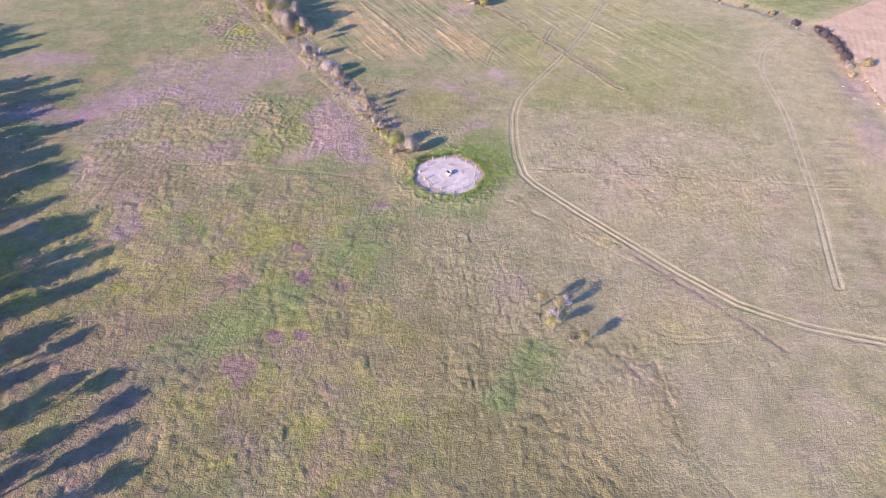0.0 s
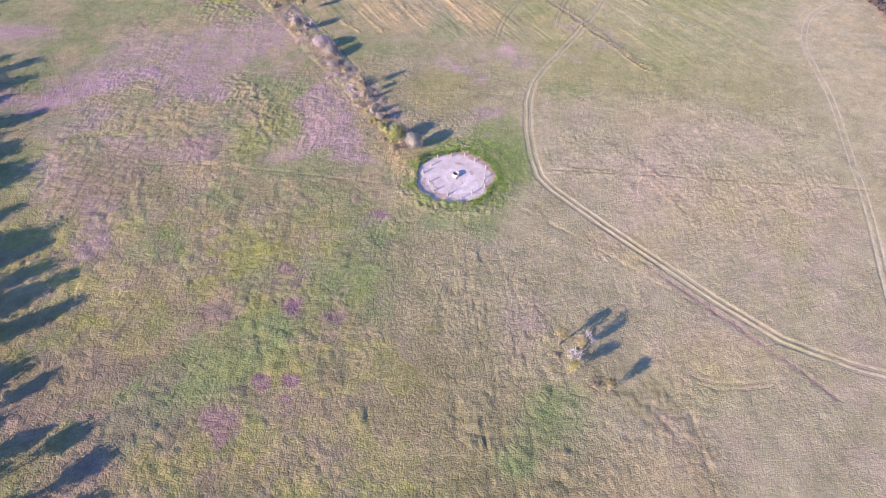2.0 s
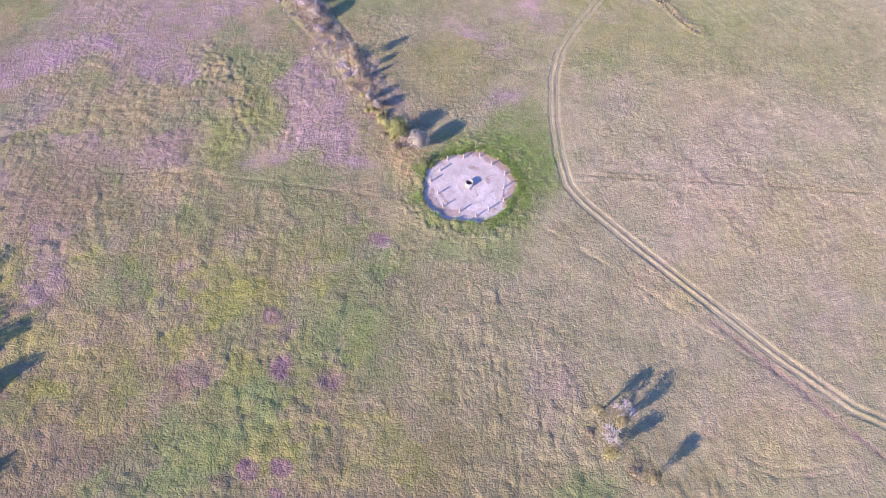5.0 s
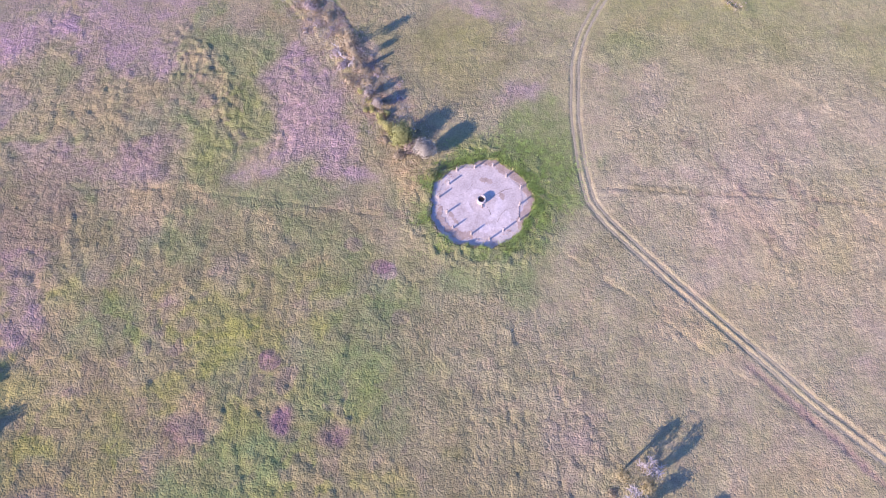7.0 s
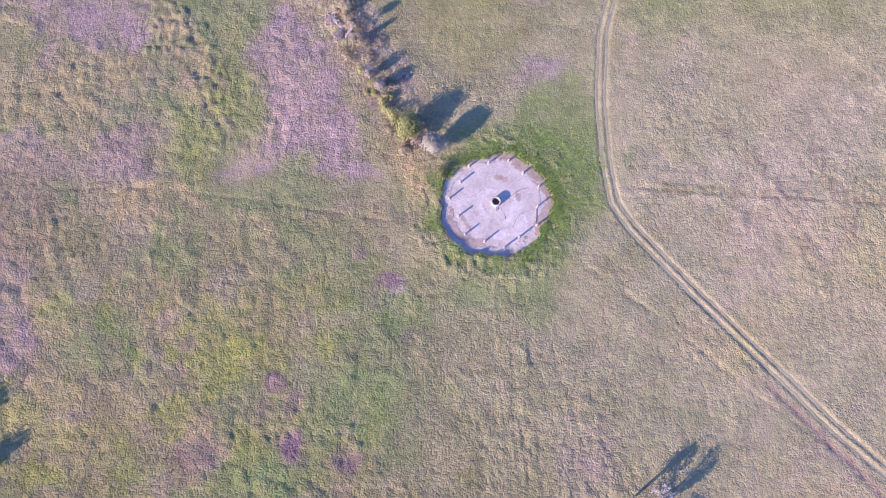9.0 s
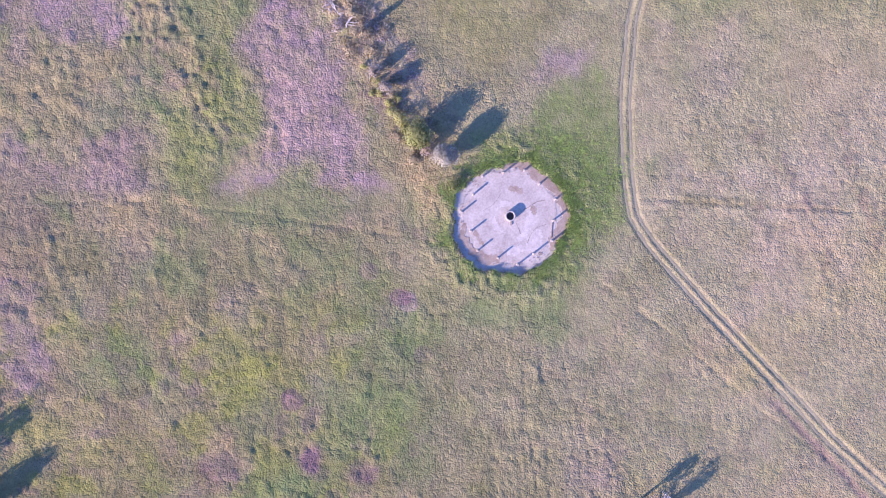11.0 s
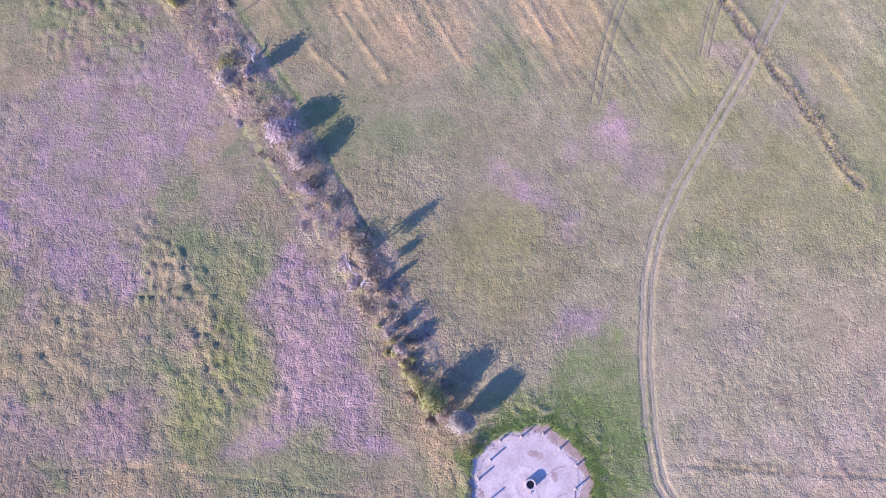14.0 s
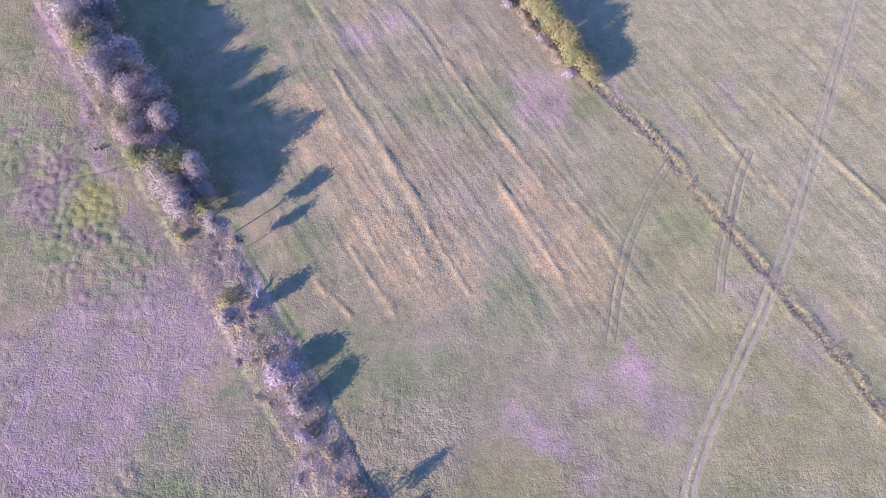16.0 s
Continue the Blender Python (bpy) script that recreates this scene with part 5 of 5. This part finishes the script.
# brush round the fallen tree
for k, (x, y, hh, rr, kind) in enumerate(((-25.6, 194.8, 1.2, 2.3, "straw"), (-24.0, 191.4, 1.1, 2.0, "straw"), (-22.4, 188.0, 1.0, 1.7, "straw"), (-27.9, 198.2, 0.8, 1.6, "straw"), (-29.0, 192.6, 0.6, 1.5, "lilac"), (-27.2, 188.9, 0.5, 1.5, "lilac"),
                                          (-24.9, 184.9, 0.8, 1.5, "straw"), (-21.0, 184.4, 0.8, 1.4, "straw"), (-16.8, 169.2, 0.9, 1.4, "straw"), (-13.0, 166.3, 0.7, 1.2, "straw"), (-17.2, 178.9, 1.0, 1.3, "straw"), (-31.4, 203.4, 0.7, 1.7, "straw"), (-34.2, 208.0, 0.7, 1.8, "straw"), (-43.4, 219.6, 0.8, 1.7, "straw"))):
    shrub(x, y, 0.27 + 0.17 * hh, rr, kind, "dense low straw-coloured brush on the hedge bank" if kind == "straw" else "low tangle of pale mauve brush on the hedge bank", 600 + k, 60, 20, 0.22, group="brush on the hedge bank")
shrub(-51.4, 230.4, 0.9, 1.9, "bright", "broad olive-yellow bush on the hedge bank", 620, 60)

# low scrub all along the bank
line = curve(HEDGE[:9], 1.0)
r_scrub = np.random.default_rng(77)
SCRUB = {"dry": "low straw-coloured scrub on the hedge bank", "lilac": "low pale lilac scrub on the hedge bank", "gum": "low grey-brown scrub on the hedge bank", "rust": "low reddish scrub on the hedge bank", "green": "low green scrub on the hedge bank"}
SCRUB["haze"] = "low tangle of grey twigs on the hedge bank"
SCRUB["straw"] = "tussock of pale straw-coloured brush on the hedge bank"
for k in range(120):
    px, py = line[4 + int(r_scrub.random() * (len(line) - 5))]
    off = r_scrub.normal(0.4, 2.4)
    kind = ("dry", "straw", "lilac", "straw", "gum", "dry", "straw", "lilac", "gum", "haze")[r_scrub.integers(10)]
    shrub(px - 0.85 * off, py - 0.5 * off, 0.20 + 0.30 * r_scrub.random(), 0.7 + 0.8 * r_scrub.random(), kind, SCRUB[kind], 700 + k, 22, 16, 0.13, group="scrub on the hedge bank")

# yellow-green screen at the head of the drain
for k in range(14):
    x, y, hh = 19.4 - 1.34 * k, 278.6 + 2.3 * k, 5.4 + min(2.0, 0.45 * k) - 0.5 * (k % 2)
    tree(x + 0.5 * math.sin(2.3 * k), y, hh, 2.3, "yellow" if k % 4 != 2 else "green", "dense yellow-green tree in a field screen", 0.06, 1, 150, 30, 0.26, 200 + k, group="screen trees by the drain")
for k in range(9):
    x, y, kind = 15.2 - 1.9 * k + 0.7 * math.sin(3 * k), 280.2 + 3.2 * k, ("lilac", "straw", "dry")[k % 3]
    shrub(x, y, 1.1 + 0.4 * (k % 3), 1.5, kind, {"lilac": "pale lilac shrub under the tree screen", "straw": "straw-coloured shrub under the tree screen", "dry": "dry brown shrub under the tree screen"}[kind], 220 + k, 40)
shrub(15.6, 280.2, 1.6, 1.2, "lilac", "pale lilac shrub under the tree screen", 215)
shrub(12.6, 285.6, 1.8, 1.3, "dry", "straw-coloured shrub under the tree screen", 216)

# by the brook
for k, (x, y, hh, rr, kind) in enumerate(((146.5, 275, 2.0, 1.3, "sere"), (152.5, 264.5, 2.2, 1.6, "dusk"), (158.2, 256, 3.4, 1.9, "dusk"), (159.6, 252, 3.8, 2.1, "dusk"), (160.4, 247, 3.6, 2.0, "dusk"), (159.8, 242, 3.6, 2.0, "dusk"),
                                          (159.2, 237, 3.8, 2.1, "dusk"), (158.2, 231.5, 3.4, 1.9, "dusk"), (157, 226, 2.6, 2.2, "gum"), (163.5, 225.5, 2.8, 1.9, "sere"), (137, 283, 1.6, 1.2, "sere"), (128, 291, 1.6, 1.1, "sere"), (155.5, 219, 1.8, 1.5, "dry"))):
    tree(x, y, hh, rr, kind, "dark leafless-looking bushy tree beside the brook" if kind == "dusk" else "bushy bankside tree beside the brook", 0.1, 2, 70, 24, 0.34, 300 + k, group="trees by the brook")

# tall trees west of the meadow; each stands where its shadow on the grass begins
r_west = np.random.default_rng(9)
TIPS_NORTH = [(-165, 257), (-159, 247), (-156.5, 237), (-160, 232), (-137, 214), (-131, 208), (-127, 200), (-117.5, 182), (-105, 160), (-128, 190), (-122, 171), (-116, 166)]
TIPS_SOUTH = [(-109, 142), (-92, 137.5), (-90.6, 133), (-90, 124.5), (-82, 121.5), (-79.5, 114), (-81, 100), (-88, 90.5), (-66, 83), (-75, 82), (-61, 78), (-59.5, 70), (-55.5, 62), (-66, 56), (-98, 128), (-96, 115), (-95, 104), (-58, 48), (-72, 70), (-80, 76), (-75, 62), (-85, 84), (-70, 50), (-78, 94), (-90, 78), (-64, 67), (-84, 66), (-80, 55), (-103, 131), (-117, 147), (-117, 155), (-105, 142), (-112, 172), (-108, 120), (-100, 110), (-99, 96), (-112, 136), (-123, 162)]
TIPS_INNER = [(tx - 7 - 5 * r_west.random(), ty - 2 + 5 * (r_west.random() - 0.5)) for tx, ty in TIPS_NORTH * 2 + TIPS_SOUTH[:6]]
for k, (x, y) in enumerate(TIPS_NORTH + TIPS_SOUTH + TIPS_INNER):
    hh = 12.6 + 2.4 * r_west.random()
    bx, by = back(x, y, hh)
    thin = y < 95
    tree(bx, by, hh, (1.9 if thin else 2.6) + 1.0 * r_west.random(), "gum", "tall grey-leaved tree at the meadow's western edge", 0.70 if thin else 0.25, 1, 75 if thin else 130, 17, 0.5, 400 + k, group="tall trees west of the meadow")


# ---- fallen dead tree and loose branches on the bank ----
def fallen_tree(x, y, turn, length, label, seed):
    r = np.random.default_rng(seed)
    t = base("fallen_tree", x, y, label, "fallen tree", turn=turn)
    v, f = [], []
    path = [(k * length / 5, 0.25 * math.sin(1.3 * k), 0.35 + 0.12 * k) for k in range(6)]
    tube(v, f, path, [0.20, 0.18, 0.15, 0.12, 0.08, 0.04], 8)
    arrays_part("trunk", v, f, DEADWOOD, t, "", True)
    v, f = [], []
    for k in range(11):
        s = Vector(path[1 + k % 5])
        e = s + Vector((0.8 * r.random() + 0.3, r.normal(0, 0.8), 0.2 + 0.5 * r.random()))
        tube(v, f, [tuple(s), tuple(s.lerp(e, 0.5) + Vector(r.normal(0, 0.1, 3))), tuple(e)], [0.07, 0.05, 0.015], 5)
    arrays_part("branch", v, f, DEADWOOD, t)


fallen_tree(-28.9, 193.6, -52, 4.2, "bleached fallen dead tree on the hedge bank", 1)
fallen_tree(-27.6, 191.8, 118, 3.0, "bleached fallen dead tree on the hedge bank", 2)
fallen_tree(-25.6, 188.4, 70, 2.4, "bleached broken limb on the hedge bank", 3)
fallen_tree(-46.0, 231.0, 100, 2.6, "bleached broken limb on the hedge bank", 4)


for x, y in ((-82.1, 262.8), (-80.9, 262.9)):
    st = base("tree_stump", x, y, "short dark weathered stump beside the wood", "stump")
    part("stump", lathe([(0.34, -0.2), (0.28, 0.1), (0.22, 0.5), (0.21, 0.95), (0.17, 1.0)], 9), BARK, st)


# ---- grass: tufts of blades ----
def tufts(name, x, y, tall, spread, blades, width, material, label, category, hues=False, seed=0):
    r = np.random.default_rng(seed)
    n = len(x)
    z = macro(x, y)
    X, Y, Z, H = (np.repeat(q, blades) for q in (x, y, z, tall))
    m = n * blades
    a = 6.283 * r.random(m)
    bx, by = X + 0.45 * spread * r.normal(0, 1, m), Y + 0.45 * spread * r.normal(0, 1, m)
    out = spread * (0.3 + 0.9 * r.random(m))
    h = H * (0.6 + 0.6 * r.random(m))
    w = width * (0.6 + 0.8 * r.random(m))
    px, py = -np.sin(a) * w / 2, np.cos(a) * w / 2
    v = np.stack([np.stack([bx - px, by - py, Z - 0.05], 1), np.stack([bx + px, by + py, Z - 0.05], 1),
                  np.stack([bx + np.cos(a) * out, by + np.sin(a) * out, Z + h], 1)], 1)
    face = np.cross(v[:, 1] - v[:, 0], v[:, 2] - v[:, 0])
    face /= np.linalg.norm(face, axis=1)[:, None] + 1e-9
    down = face[:, 2] < 0
    v[down] = v[down][:, [1, 0, 2]]
    face[down] *= -1
    nrm = face + np.array((0.0, 0.0, 0.8 if hues else 1.4))
    nrm = np.repeat(nrm / np.linalg.norm(nrm, axis=1)[:, None], 3, 0)
    v = v.reshape(-1, 3)
    at = None
    if hues:
        g = growth(x, y)
        at = {k: np.repeat(g[k], 3 * blades) for k in HUES}
    me = mesh_of(name, v, np.arange(3 * m).reshape(-1, 3), [material], True, at, nrm)
    return tagged(new(name, me), label, category, kind="stuff")


def scattered(n, lo, hi, seed):
    r = np.random.default_rng(seed)
    return lo[0] + (hi[0] - lo[0]) * r.random(n), lo[1] + (hi[1] - lo[1]) * r.random(n), r


# tussock grass over the meadow
x, y, r = scattered(150000, (-200, 40), (175, 330), 50)
t = tussocks(x, y)
keep = (np.hypot(x - PAD[0], y - PAD[1]) > 11.0) & (r.random(len(x)) < 0.05 + 1.15 * t) & (r.random(len(x)) < 1.15 - step(np.maximum(np.abs(x + 5) - 95, 0.8 * (y - 270)), 0, 85))
x, y, t = x[keep], y[keep], t[keep]
tufts("meadow_grass", x, y, 0.07 + 0.22 * t, 0.22, 4, 0.16, BLADES, "coarse tussock grass of the meadow", "grass", True, 51)
# fresh growth round the pad
r = np.random.default_rng(60)
a = np.concatenate([6.283 * r.random(3600), r.normal(0.4, 0.7, 3400)])
d = np.abs(r.normal(0, 1, 7000)) * (2.6 + 2.2 * np.exp(-((a - 0.6) / 0.8) ** 2))
d2 = pad_radius(a) + 0.05 + d
px, py = PAD[0] + d2 * np.cos(a), PAD[1] + d2 * np.sin(a)
keep = layers(px, py, 2.4, 3) + 0.08 * np.cos(a - 0.5) > 0.44
px, py, d = px[keep], py[keep], d[keep]
tufts("fresh_reeds", px, py, 0.34 + 0.50 * np.exp(-d / 2.5), 0.55, 7, 0.13, FRESH, "fresh green reeds crowding the concrete pad", "reeds", False, 61)
# rim grass in a pale colour that stands in for its sunlit edge
a = 6.283 * r.random(1100)
d2 = pad_radius(a) - 0.05 + 0.25 * np.abs(r.normal(0, 1, 1100))
tufts("sunlit_rim_grass", PAD[0] + d2 * np.cos(a), PAD[1] + d2 * np.sin(a), 0.24 + 0.26 * np.clip(np.cos(a - 4.25), 0, 1), 0.25, 7, 0.11, RUSH, "grass along the pad's rim, coloured pale as if sunlit", "grass", False, 62)
a = 0.9 + 0.75 * r.normal(0, 1, 260)
d2 = pad_radius(a) - 0.3 - 1.1 * r.random(260)
tufts("apron_grass", PAD[0] + d2 * np.cos(a), PAD[1] + d2 * np.sin(a), np.full(260, 0.72), 0.16, 6, 0.07, RUSH, "thin dry grass in the apron's cracks", "grass", False, 65)
# rushes and dead stalks on the hedge bank and along the drain
p = curve(HEDGE[:-1], 0.25)
i = r.integers(0, len(p), 15000)
q = p[i] + r.normal(0, 2.6, (15000, 2)) + np.array((-0.6, -0.3))
q = q[np.hypot(q[:, 0] - PAD[0], q[:, 1] - PAD[1]) > 11.5]
tufts("bank_rushes", q[:, 0], q[:, 1], 0.12 + 0.3 * r.random(len(q)), 0.38, 8, 0.13, RUSH, "dry rushes and stalks on the hedge bank", "rushes", False, 63)
p = curve(DRAIN, 0.25)
i = r.integers(0, len(p), 1500)
q = p[i] + r.normal(0, 0.9, (1500, 2))
tufts("drain_rushes", q[:, 0], q[:, 1], 0.25 + 0.4 * r.random(len(q)), 0.28, 8, 0.09, RUSH, "dry rushes along the field drain", "rushes", False, 64)
# tangled dry brush over the bank
p = curve(HEDGE[1:9], 0.25)
i = r.integers(0, len(p), 13000)
q = p[i] + r.normal(0, 1, (13000, 2)) * np.array((2.7, 2.0)) + np.array((-0.5, -0.3))
q = q[layers(q[:, 0], q[:, 1], 2.2, 2) > 0.42]
tufts("bank_brush", q[:, 0], q[:, 1], 0.14 + 0.30 * r.random(len(q)), 0.60, 9, 0.10, TWIGS, "tangled grey-beige dry brush covering the hedge bank", "brush", False, 66)
